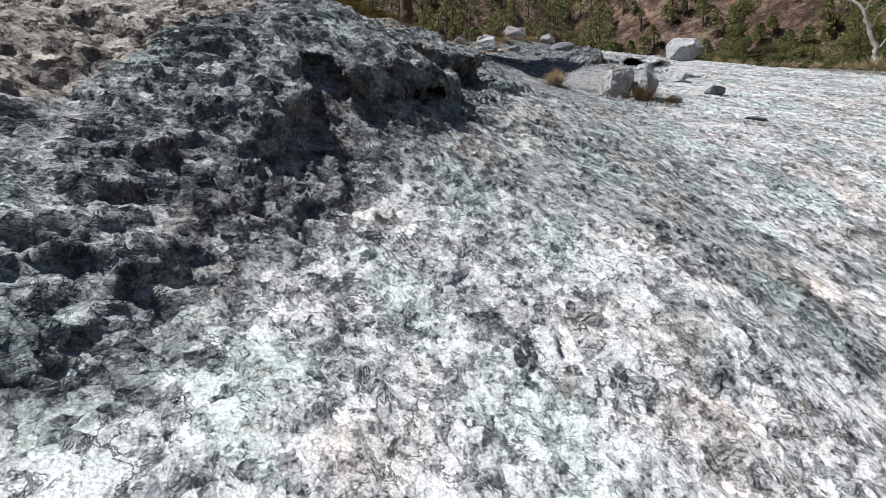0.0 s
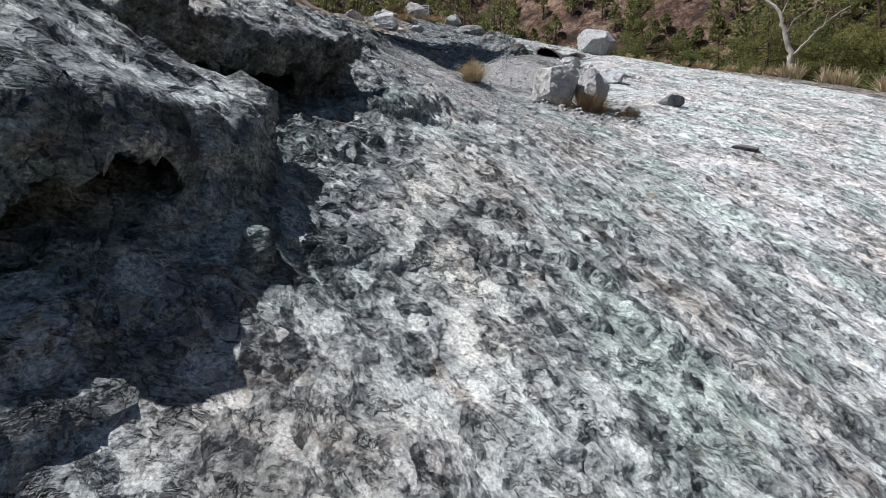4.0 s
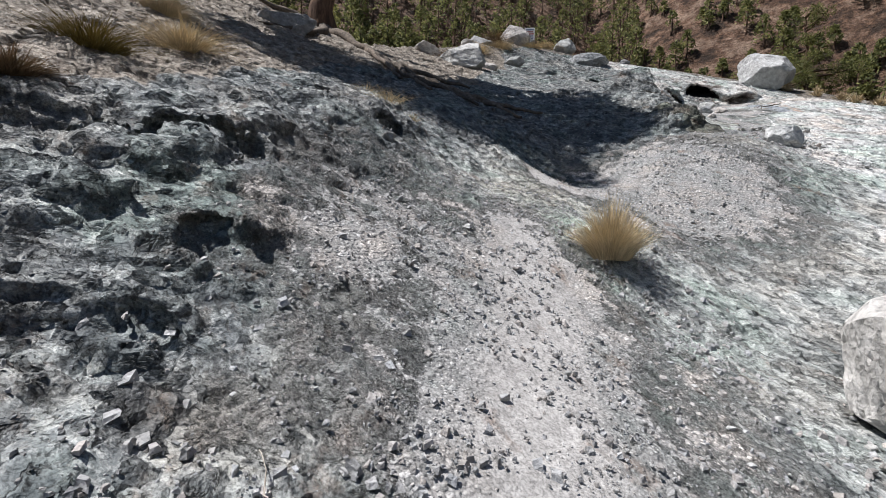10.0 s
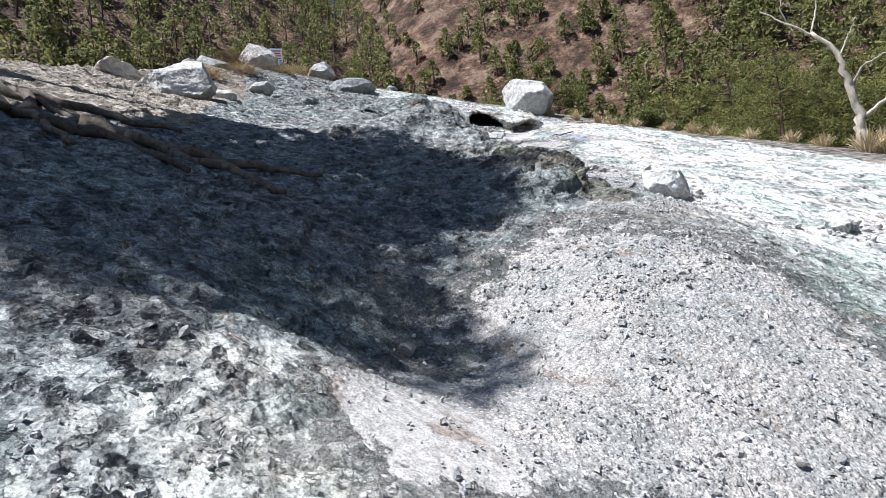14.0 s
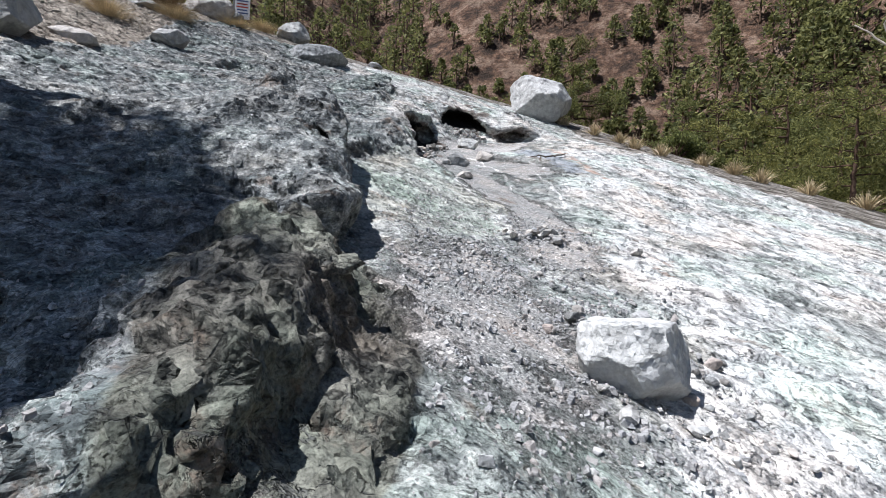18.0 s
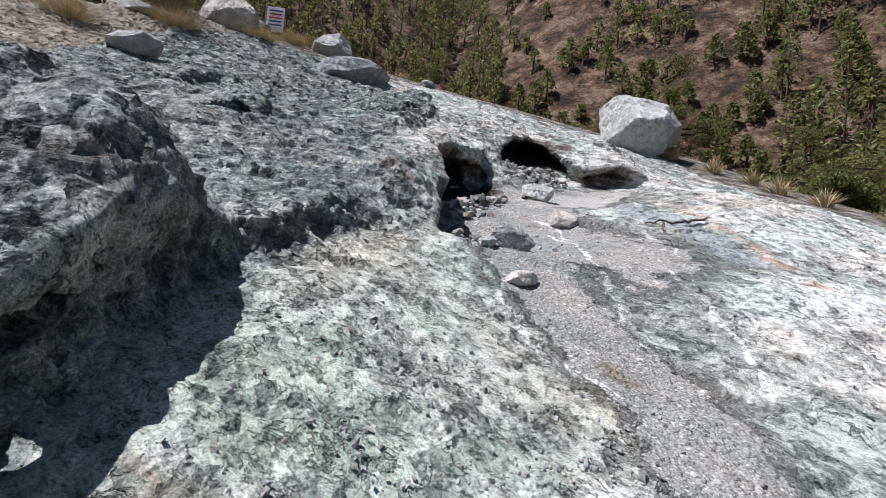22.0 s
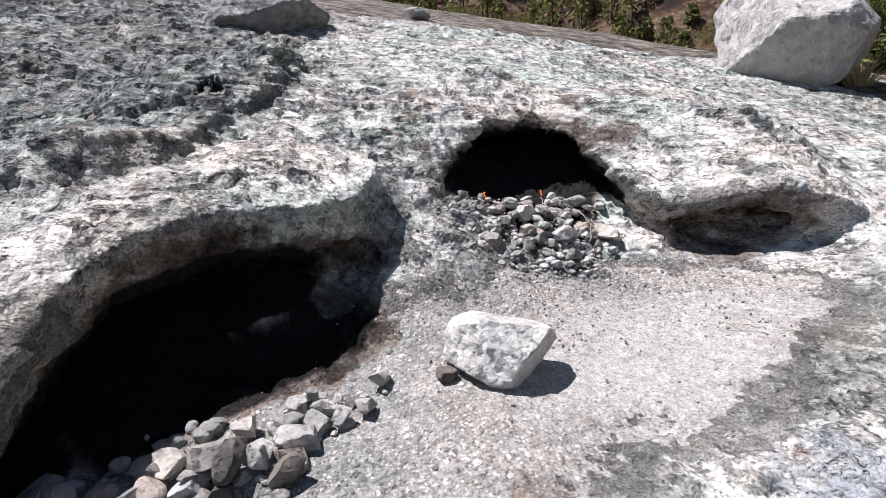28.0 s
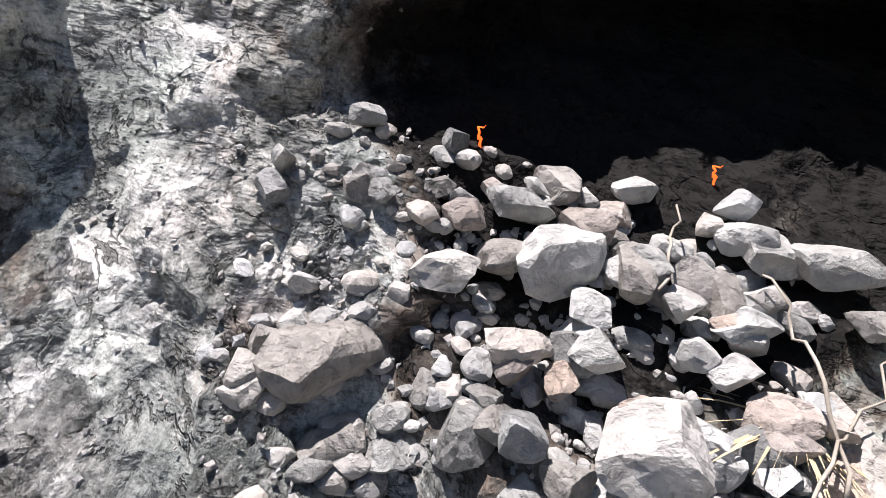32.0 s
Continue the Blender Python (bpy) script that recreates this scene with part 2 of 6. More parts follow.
    # thin layers
    col = mix(n, l, calc(n, l, "MULTIPLY", layered, 0.8), col, ramp(n, l, foli, [(0.38, (0.55, 0.56, 0.56)), (0.47, (0.98, 0.98, 0.98)), (0.6, (1.22, 1.22, 1.2))]), "MULTIPLY")
    # gravel and scree, stone by stone
    bed = ramp(n, l, blend([(fine, 0.6), (mid, 0.4)]), [(0.4, (0.165, 0.163, 0.155)), (0.5, (0.262, 0.257, 0.25)), (0.6, (0.38, 0.372, 0.362))])
    bits = ramp(n, l, rnd_b, [(0.0, (0.12, 0.122, 0.12)), (0.3, (0.24, 0.238, 0.23)), (0.65, (0.35, 0.345, 0.335)), (0.9, (0.47, 0.46, 0.445)), (1.0, (0.66, 0.65, 0.63))])
    bed = mix(n, l, calc(n, l, "MULTIPLY", smooth(dome_b, 0.25, 0.5), 0.8), bed, bits)
    lumps = ramp(n, l, rnd_a, [(0.0, (0.13, 0.135, 0.13)), (0.5, (0.29, 0.29, 0.28)), (0.85, (0.43, 0.425, 0.41)), (1.0, (0.62, 0.61, 0.60))])
    bed = mix(n, l, calc(n, l, "MULTIPLY", smooth(dome_a, 0.45, 0.6), smooth(mid, 0.46, 0.56)), bed, lumps)
    bed = mix(n, l, 1.0, bed, ramp(n, l, wide, [(0.36, (0.78, 0.83, 0.81)), (0.5, (1.0, 1.0, 0.99)), (0.64, (1.24, 1.17, 1.10))]), "MULTIPLY")
    dust = ramp(n, l, fine, [(0.38, (0.27, 0.26, 0.245)), (0.5, (0.375, 0.362, 0.342)), (0.62, (0.475, 0.46, 0.438))])
    bed = mix(n, l, edge("dust", mid, 1.0, 0.3, 0.75), bed, dust)
    col = mix(n, l, gravel, col, bed)
    # white mineral veins
    vein = edge("vein", calc(n, l, "ADD", calc(n, l, "MULTIPLY", fine, 0.5), calc(n, l, "MULTIPLY", mid, 0.5)), 2.6, 0.42, 0.62)
    col = mix(n, l, vein, col, (0.68, 0.676, 0.65))
    # rusty and bluish stains
    col = mix(n, l, calc(n, l, "MULTIPLY", edge("rust", streak, 2.0, 0.45, 0.75), 0.75), col, mix(n, l, fine, (0.30, 0.17, 0.115), (0.60, 0.45, 0.36)))
    col = mix(n, l, calc(n, l, "MULTIPLY", edge("blue", mid, 1.8, 0.45, 0.75), 0.8), col, mix(n, l, fine, (0.16, 0.19, 0.22), (0.46, 0.49, 0.52)))
    # brown soil
    soil = ramp(n, l, blend([(fine, 0.5), (mid, 0.5)]), [(0.39, (0.12, 0.10, 0.08)), (0.49, (0.265, 0.228, 0.185)), (0.6, (0.46, 0.42, 0.36))])
    col = mix(n, l, edge("soil", mid, 0.8), col, soil)
    # fine speckle
    col = mix(n, l, 0.9, col, ramp(n, l, grit, [(0.38, (0.5, 0.5, 0.5)), (0.5, (1.0, 1.0, 1.0)), (0.62, (1.22, 1.22, 1.21))]), "MULTIPLY")
    # scorched brown round the vents, then black: roof soot and shade painted inside
    col = mix(n, l, calc(n, l, "MULTIPLY", edge("soot_shade", streak, 2.2, 0.12, 0.5), 0.75), col, ramp(n, l, fine, [(0.4, (0.04, 0.03, 0.024)), (0.6, (0.27, 0.19, 0.14))]))
    col = mix(n, l, edge("soot_shade", calc(n, l, "ADD", calc(n, l, "MULTIPLY", fine, 0.5), calc(n, l, "MULTIPLY", streak, 0.5)), 2.6, 0.32, 0.8), col, (0.012, 0.011, 0.010))
    l.new(col, b.inputs["Base Color"])
    harsh = calc(n, l, "MULTIPLY", rock, calc(n, l, "ADD", 0.55, calc(n, l, "MULTIPLY", attr("dark"), 0.45)))
    a = bump(n, l, b, calc(n, l, "MULTIPLY", streak, rock), 0.5, 0.10)
    a = bump(n, l, b, calc(n, l, "MULTIPLY", noise_tex(n, l, 6.0, 3, 0.55, crd, stretch=(1.35, 1.0, 1.0), turn=DIP), rock), 0.7, 0.12, a)
    a = bump(n, l, b, calc(n, l, "MULTIPLY", foli, layered), 0.8, 0.06, a)
    a = bump(n, l, b, calc(n, l, "MULTIPLY", flake_a, harsh), 0.9, 1.0, a)
    a = bump(n, l, b, calc(n, l, "MULTIPLY", flake_b, harsh), 1.0, 1.0, a)
    a = bump(n, l, b, calc(n, l, "MULTIPLY", flake_c, calc(n, l, "ADD", 0.1, calc(n, l, "MULTIPLY", rock, 0.4))), 0.8, 1.0, a)
    a = bump(n, l, b, calc(n, l, "MULTIPLY", calc(n, l, "ADD", peb_a, peb_b), calc(n, l, "MULTIPLY", gravel, calc(n, l, "SUBTRACT", 1.0, attr("dust"), True))), 0.8, 1.0, a)
    a = bump(n, l, b, calc(n, l, "SUBTRACT", 1.0, cracks), 0.8, 0.02, a)
    a = bump(n, l, b, fine, 0.25, 0.02, a)
    bump(n, l, b, grit, 0.3, 0.005, a)
    return m


def noise_out(n, l, scale, crd=None):
    t = n.new("ShaderNodeTexNoise")
    t.inputs["Scale"].default_value = scale
    l.new(crd if crd is not None else n.new("ShaderNodeTexCoord").outputs["Object"], t.inputs["Vector"])
    return t.outputs["Color"]


def stone_material(name, lo, mid_c, hi, scale=6.0):
    m, n, l, b = shader(name, 0.9)
    info = n.new("ShaderNodeObjectInfo")
    geo = n.new("ShaderNodeNewGeometry")
    big = noise_tex(n, l, scale, 7, 0.65, vec=geo.outputs["Position"])
    fine = noise_tex(n, l, scale * 9, 6, 0.7, vec=geo.outputs["Position"])
    col = ramp(n, l, big, [(0.28, lo), (0.5, mid_c), (0.72, hi)])
    col = mix(n, l, 0.5, col, ramp(n, l, fine, [(0.3, (0.6, 0.6, 0.6)), (0.6, (1.12, 1.12, 1.12))]), "MULTIPLY")
    rnd = calc(n, l, "FRACT", calc(n, l, "ADD", info.outputs["Random"], geo.outputs["Random Per Island"]))
    var = ramp(n, l, rnd, [(0.0, (0.68, 0.69, 0.7)), (0.35, (0.94, 0.94, 0.92)), (0.6, (1.0, 0.93, 0.87)), (0.85, (0.9, 0.93, 0.95)), (1.0, (1.12, 1.12, 1.1))])
    col = mix(n, l, 1.0, col, var, "MULTIPLY")
    l.new(col, b.inputs["Base Color"])
    fl1, r1 = flakes(n, l, scale * 1.6, 0.7, 0.15, (1, 1.3, 0.9), 32, geo.outputs["Position"])
    fl2, r2 = flakes(n, l, scale * 6, 0.8, 0.2, (1, 1.3, 0.9), 32, geo.outputs["Position"])
    a = bump(n, l, b, big, 0.7, 0.05)
    a = bump(n, l, b, fl1, 0.8, 1.0, a)
    a = bump(n, l, b, fl2, 0.8, 1.0, a)
    bump(n, l, b, fine, 0.6, 0.012, a)
    return m


def plain_material(name, lo, hi, scale, rough=0.85, bump_d=0.01, stretch=None):
    m, n, l, b = shader(name, rough)
    f = noise_tex(n, l, scale, 6, 0.65, stretch=stretch)
    info = n.new("ShaderNodeObjectInfo")
    col = ramp(n, l, f, [(0.3, lo), (0.7, hi)])
    geo = n.new("ShaderNodeNewGeometry")
    rnd = calc(n, l, "FRACT", calc(n, l, "ADD", info.outputs["Random"], geo.outputs["Random Per Island"]))
    col = mix(n, l, 1.0, col, ramp(n, l, rnd, [(0, (0.7, 0.7, 0.68)), (1, (1.25, 1.22, 1.15))]), "MULTIPLY")
    l.new(col, b.inputs["Base Color"])
    if bump_d:
        bump(n, l, b, f, 0.9, bump_d)
    return m


def leaf_material(name, lo, hi):
    m, n, l, b = shader(name, 0.7)
    geo = n.new("ShaderNodeNewGeometry")
    info = n.new("ShaderNodeObjectInfo")
    col = ramp(n, l, geo.outputs["Random Per Island"], [(0.0, lo), (1.0, hi)])
    col = mix(n, l, 1.0, col, ramp(n, l, info.outputs["Random"], [(0, (0.8, 0.85, 0.8)), (1, (1.2, 1.1, 0.95))]), "MULTIPLY")
    l.new(col, b.inputs["Base Color"])
    tr = n.new("ShaderNodeBsdfTranslucent")
    l.new(col, tr.inputs["Color"])
    ms = n.new("ShaderNodeMixShader")
    ms.inputs["Fac"].default_value = 0.42
    l.new(b.outputs["BSDF"], ms.inputs[1])
    l.new(tr.outputs["BSDF"], ms.inputs[2])
    l.new(ms.outputs["Shader"], n["Material Output"].inputs["Surface"])
    return m


ROCK = ground_material()
PALE = stone_material("pale_limestone", (0.34, 0.335, 0.322), (0.50, 0.495, 0.48), (0.66, 0.655, 0.64), 5.0)
WHITE = stone_material("white_stone", (0.36, 0.355, 0.34), (0.53, 0.525, 0.505), (0.66, 0.655, 0.64), 5.0)
GREY = stone_material("grey_stone", (0.19, 0.19, 0.185), (0.33, 0.33, 0.32), (0.49, 0.49, 0.475), 8.0)
DARKST = stone_material("dark_brown_stone", (0.065, 0.062, 0.056), (0.14, 0.134, 0.122), (0.26, 0.25, 0.23), 6.0)
PEBBLE = stone_material("pebbles", (0.28, 0.283, 0.272), (0.43, 0.425, 0.42), (0.62, 0.615, 0.61), 9.0)
PINK = stone_material("pinkish_stone", (0.30, 0.25, 0.22), (0.46, 0.40, 0.36), (0.62, 0.56, 0.52), 7.0)
BARK = plain_material("pine_bark", (0.035, 0.022, 0.016), (0.16, 0.10, 0.07), 9, 0.95, 0.04, (1, 1, 4))
DEADWOOD = plain_material("bleached_wood", (0.26, 0.23, 0.20), (0.52, 0.48, 0.43), 14, 0.85, 0.012, (1, 1, 5))
ROOT = plain_material("dry_root", (0.045, 0.036, 0.03), (0.20, 0.165, 0.135), 14, 0.9, 0.015)
STRAW = plain_material("dry_grass", (0.40, 0.32, 0.2), (0.64, 0.54, 0.37), 5, 0.8, 0)
TWIGS = plain_material("dry_twigs", (0.10, 0.07, 0.045), (0.29, 0.21, 0.13), 5, 0.85, 0)
SCRUB = plain_material("scrub_leaves", (0.13, 0.10, 0.03), (0.24, 0.19, 0.06), 5, 0.8, 0)
NEEDLE = leaf_material("pine_needles", (0.055, 0.066, 0.025), (0.27, 0.27, 0.095))
NEEDLE_FAR = leaf_material("far_pine_needles", (0.065, 0.08, 0.036), (0.27, 0.275, 0.115))
BUSH = leaf_material("bush_leaves", (0.06, 0.074, 0.027), (0.27, 0.28, 0.10))

# ---- the slope: its height as smooth swells on a cubic surface ----
SWELLS = []


def swell(x, y, radius, height):
    SWELLS.append((x, y, radius, height))


SLOPE = [5.098, 8.68, -2.458, 2.873, -1.017, 1.258, -2.096, 1.133, 0.177, -0.467]
swell(4.1, 16.3, 1.6, -0.57)
swell(11.8, 30.6, 1.0, -0.45)
swell(9.6, 31.7, 1.0, 0.35)
swell(-1.4, 7.5, 2.6, 0.24)
swell(14.0, 28.4, 1.6, 0.32)
swell(1.9, 13.0, 1.6, -0.18)
swell(6.3, 19.6, 1.0, 0.46)
swell(4.1, 19.6, 1.0, -0.32)
swell(12.9, 31.7, 1.0, 0.28)
swell(6.3, 29.5, 1.0, 0.29)
swell(6.3, 25.1, 1.0, 0.55)
swell(6.3, 21.8, 1.0, 0.23)
swell(0.8, 17.4, 1.0, 0.15)
swell(10.7, 28.4, 1.0, -0.19)
swell(4.1, 33.9, 2.6, -0.15)
swell(16.2, 33.9, 1.6, -0.20)
swell(4.1, 5.3, 2.6, -0.18)
swell(11.8, 35.0, 1.6, 0.17)
swell(11.8, 26.2, 1.0, 0.17)
swell(10.7, 21.8, 1.6, 0.15)
swell(8.5, 24.0, 1.0, -0.16)
swell(5.2, 11.9, 1.6, -0.14)
swell(-0.3, 3.1, 1.6, -0.35)
swell(-1.4, 5.3, 1.0, 0.51)
swell(1.9, 4.2, 1.0, 0.26)
swell(3.0, 15.2, 1.0, -0.16)
swell(-0.3, 9.7, 1.0, 0.19)
swell(8.5, 14.1, 1.6, 0.12)
swell(9.6, 26.2, 1.0, -0.09)
swell(0.2, 0.0, 1.2, 0.75)
swell(3.45, 16.2, 0.75, 0.28)
swell(3.8, 19.05, 0.6, -0.3)
swell(2.2, 17.5, 0.55, -0.18)
swell(5.1, 18.8, 0.9, 0.16)
swell(1.5, 15.9, 0.5, -0.14)


def ss(a, b, x):
    t = np.clip((x - a) / (b - a), 0, 1)
    return t * t * (3 - 2 * t)


def slope(x, y):
    """Height of the smooth hillside; beyond the rock it runs on straight and drops behind the crest."""
    x, y = np.asarray(x, float), np.asarray(y, float)
    xc, yc = np.clip(x, -4.0, 21.0), np.clip(y, 0.5, 37.5)
    u, v = xc / 10 - 0.6, yc / 20 - 0.8
    z, k = np.zeros(np.broadcast(x, y).shape), 0
    for i in range(4):
        for j in range(4 - i):
            z = z + SLOPE[k] * u**i * v**j
            k += 1
    for a, b, s, g in SWELLS:
        z = z + g * np.exp(-((x - a) ** 2 + (y - b) ** 2) / (2 * s * s))
    z = z + 0.40 * (y - yc) - 0.10 * (x - xc) * (x > 0) - 0.42 * (x - xc) * (x < 0)
    over = np.maximum(0, (x - 13.0) * 0.62 + (y - 43.5) * 0.78)
    z = z - 0.5 * over + 0.5 * np.maximum(0, over - 14)
    z = z - 0.75 * np.maximum(0, y - 28.6 - 2.3 * np.clip(x, -1, 30))
    east = np.maximum(0, x - 22.5 + 0.12 * (y - 25))
    return z - 0.25 * east + 0.25 * np.maximum(0, east - 16)


TABLE = np.random.RandomState(3).rand(64, 64, 64).astype(np.float32)


def value_noise(x, y, z):
    """Smooth noise of about -1 to 1 with cells one unit wide."""
    xi, yi, zi = np.floor(x).astype(int), np.floor(y).astype(int), np.floor(z).astype(int)
    fx, fy, fz = x - xi, y - yi, z - zi
    fx, fy, fz = (q * q * (3 - 2 * q) for q in (fx, fy, fz))
    total = 0
    for a in (0, 1):
        for b in (0, 1):
            for c in (0, 1):
                wgt = (fx if a else 1 - fx) * (fy if b else 1 - fy) * (fz if c else 1 - fz)
                total = total + wgt * TABLE[(xi + a) & 63, (yi + b) & 63, (zi + c) & 63]
    return (total - 0.5) * 2


def grain(x, y, z, scale, octaves, gain=0.55):
    total, amp, norm = 0, 1.0, 0
    for o in range(octaves):
        total = total + amp * value_noise(x * scale + 17.3 * o, y * scale + 5.1 * o, z * scale + 9.7 * o)
        norm, amp, scale = norm + amp, amp * gain, scale * 2.03
    return total / norm


def broken(x, y, z, scale, seed):
    """Broken rock: each random cell has a level and a tilt of its own, so that its edges are sharp steps."""
    x, y, z = x * scale, y * scale, z * scale
    bi = [np.floor(q - 0.5).astype(int) for q in (x, y, z)]
    best = np.full(x.shape, 1e9)
    out = np.zeros(x.shape)
    pick = lambda i, j, k, s: TABLE[(i + 13 * s) & 63, (j + 29 * s) & 63, (k + 7 * s) & 63]
    for a in (0, 1):
        for b in (0, 1):
            for c in (0, 1):
                i, j, k = bi[0] + a, bi[1] + b, bi[2] + c
                dx = x - i - 0.5 - 0.9 * (pick(i, j, k, seed + 1) - 0.5)
                dy = y - j - 0.5 - 0.9 * (pick(i, j, k, seed + 2) - 0.5)
                dz = z - k - 0.5 - 0.9 * (pick(i, j, k, seed + 3) - 0.5)
                d = dx * dx + dy * dy + dz * dz
                lev = (pick(i, j, k, seed + 4) - 0.5) * 1.2 + dx * (pick(i, j, k, seed + 5) - 0.5) * 2.2 + dy * (pick(i, j, k, seed + 6) - 0.5) * 2.2
                near = d < best
                best, out = np.where(near, d, best), np.where(near, lev, out)
    return out


# Zones of the rock's surface, each 0 to 1 over the plan.


def left_edge(y):
    """East border of the dark, rough rock."""
    return np.interp(y, [0, 1.7, 2.2, 2.9, 3.4, 3.9, 4.5, 5.2, 6.1, 7.5, 8.3, 9.2, 11, 13, 15, 17, 18.5, 20, 22, 23.5, 24.5, 25.5, 26.2, 27, 27.4, 28.5, 29.7, 30.1, 30.7, 31.1, 31.7, 33.2, 35],
                     [-1.8, -1.35, -1.15, -1.05, -0.9, -0.65, -0.2, 0.15, 0.5, 0.75, 1.1, 1.2, 1.15, 1.4, 1.3, 1.8, 2.6, 6.4, 7.0, 7.15, 7.3, 7.6, 7.9, 8.4, 8.7, 8.7, 8.8, 9.05, 9.25, 9.5, 9.6, 9.4, 8.9])


def blob(x, y, cx, cy, rx, ry, turn=0.0):
    c, s = math.cos(radians(turn)), math.sin(radians(turn))
    u, v = (x - cx) * c + (y - cy) * s, -(x - cx) * s + (y - cy) * c
    return np.exp(-((u / rx) ** 2 + (v / ry) ** 2))


def band(x, y, pts, width):
    """1 along a line of points, fading over the width."""
    d, _ = line_distance(x, y, pts)
    return np.exp(-(d / width) ** 2)


def zones(x, y):
    e = left_edge(y)
    wob = grain(x, y, 0 * x, 0.6, 3) * 0.5
    jag = grain(x, y, 40 + 0 * x, 2.2, 4) * 0.22
    d = {}
    dark = ss(0.28, -0.28, x - e + 0.6 * wob + jag)
    dark = np.maximum(dark, 0.8 * blob(x, y, 1.95, 4.95, 0.25, 0.22, 20)) + 0.6 * blob(x, y, 1.78, 4.4, 0.35, 0.14, -20) + 0.5 * blob(x, y, -0.55, 2.36, 0.18, 0.12) + 0.5 * blob(x, y, 0.95, 3.2, 0.6, 0.14, 10) + 0.42 * blob(x, y, 1.3, 7.2, 1.3, 1.5)
    d["dark"] = np.clip(dark, 0, 1) * np.where(y > 24.5, 0.8, 1.0)
    soil = ss(0.35, -0.35, x + wob + jag - np.interp(y, [0, 2.7, 4.6, 6, 8.8, 11.7, 14.4, 15.7, 17.2, 20, 23, 25.3, 27.6, 32, 36, 37.5, 40, 48], [-3.3, -2.6, -2.0, -1.6, -0.9, -1.0, -0.8, -0.45, -0.1, -0.2, 0.5, 2.6, 3.0, 3.9, 4.3, 6.0, 6.5, 9]))
    far_soil = ss(38.2, 38.9, y + 0.3 * x - 5.5 + wob) + ss(18.7, 19.3, x + wob)
    d["soil"] = np.clip(soil + far_soil, 0, 1)
    lane = band(x, y, [(3.4, 18.2), (3.0, 17.2), (2.8, 16.0), (2.6, 14.6), (2.45, 13.4), (2.3, 11.5)], 0.42)
    grit = band(x, y, [(9.75, 28.2), (9.6, 27.2), (9.62, 26.3), (9.65, 25.5), (9.75, 24.8), (9.55, 24.0), (9.1, 23.0)], 0.36)
    g = 0.5 * blob(x, y, 2.9, 14.3, 1.7, 3.4) + 0.9 * lane + 1.0 * blob(x, y, 5.0, 18.2, 1.7, 1.6) + 0.9 * blob(x, y, 7.7, 21.9, 0.7, 1.7, -15) + 0.5 * blob(x, y, 1.3, 15.2, 0.8, 2.0)
    g = g + 1.1 * grit + 0.9 * blob(x, y, 10.9, 27.0, 0.9, 1.0, -40) + 1.0 * blob(x, y, 9.9, 29.0, 0.6, 0.9, -40) + 1.2 * blob(x, y, 11.8, 30.2, 1.1, 0.65) + 1.0 * blob(x, y, 10.6, 29.2, 0.8, 0.9) + 0.9 * blob(x, y, 10.3, 28.0, 0.5, 0.8)
    pale = blob(x, y, 3.1, 16.9, 0.85, 1.7, 15)
    g = g * (1 - 0.8 * pale)
    d["gravel"] = np.clip(g, 0, 1)
    d["dust"] = np.clip(0.9 * lane + 0.5 * band(x, y, [(3.6, 18.0), (3.9, 17.0), (3.95, 15.5), (3.9, 14.6), (3.6, 13.7)], 0.14) + 0.8 * blob(x, y, 11.9, 30.0, 1.2, 0.7), 0, 1)
    d["green"] = np.clip(ss(-0.15, 0.15, x - e) * ss(23.2, 23.9, y) * ss(27.6, 27.2, y) * ss(0.12, -0.12, x + jag - np.interp(y, [23.2, 23.8, 24.6, 25.2, 25.7, 26.3, 27.4], [8.8, 8.97, 9.29, 9.35, 9.24, 9.1, 9.03])) + 0.9 * pale + 0.5 * blob(x, y, 1.0, 6.4, 0.7, 1.4), 0, 1)
    w = 0.85 * ss(-0.2, 0.4, x - e) * ss(6.2, 3.6, y + 0.4 * x + wob) + 0.56 * ss(-0.45, 0.45, x - np.interp(y, [0, 6.5, 8, 11.2, 14, 18, 20, 24, 28], [3.0, 3.4, 3.7, 4.4, 5.8, 7.1, 7.9, 9.9, 11.5]) + wob + jag)
    w = np.maximum(w, 0.62 * ss(0.0, 0.35, x - e) * ss(28.3, 29.5, y))
    w = np.maximum(w, 0.13 * ss(0.1, 1.0, x - e))
    w = np.minimum(w, 0.95) * (1 - 0.9 * np.clip(g, 0, 1)) * (1 - 0.6 * d["green"])
    w = w + 0.5 * blob(x, y, 11.2, 28.9, 0.28, 0.6, 20) + 0.55 * blob(x, y, 9.15, 23.9, 0.3, 0.5) + 0.4 * blob(x, y, 9.9, 24.3, 0.4, 0.7)
    d["white"] = np.clip(w, 0, 0.95)
    veins = ([(10.54, 28.2), (10.53, 27.4), (10.35, 26.75), (10.21, 26.2), (10.0, 25.7)], [(9.28, 26.4), (9.22, 25.9), (9.18, 25.5), (9.32, 25.2), (9.5, 24.9)], [(10.95, 26.5), (10.86, 26.28), (10.75, 25.84), (10.65, 25.5), (10.45, 25.0)], [(11.5, 27.8), (11.55, 27.3), (11.3, 26.9)], [(10.55, 28.7), (10.7, 28.3), (10.62, 27.8)])
    ux, uy = x + 0.10 * grain(x, y, 51 + 0 * x, 3.0, 4), y + 0.12 * grain(x, y, 57 + 0 * x, 4.0, 4)
    v = 0 * x
    for pts in veins:
        v = np.maximum(v, 0.66 * band(ux, uy, pts, 0.036))
    d["vein"] = np.clip(v, 0, 1)
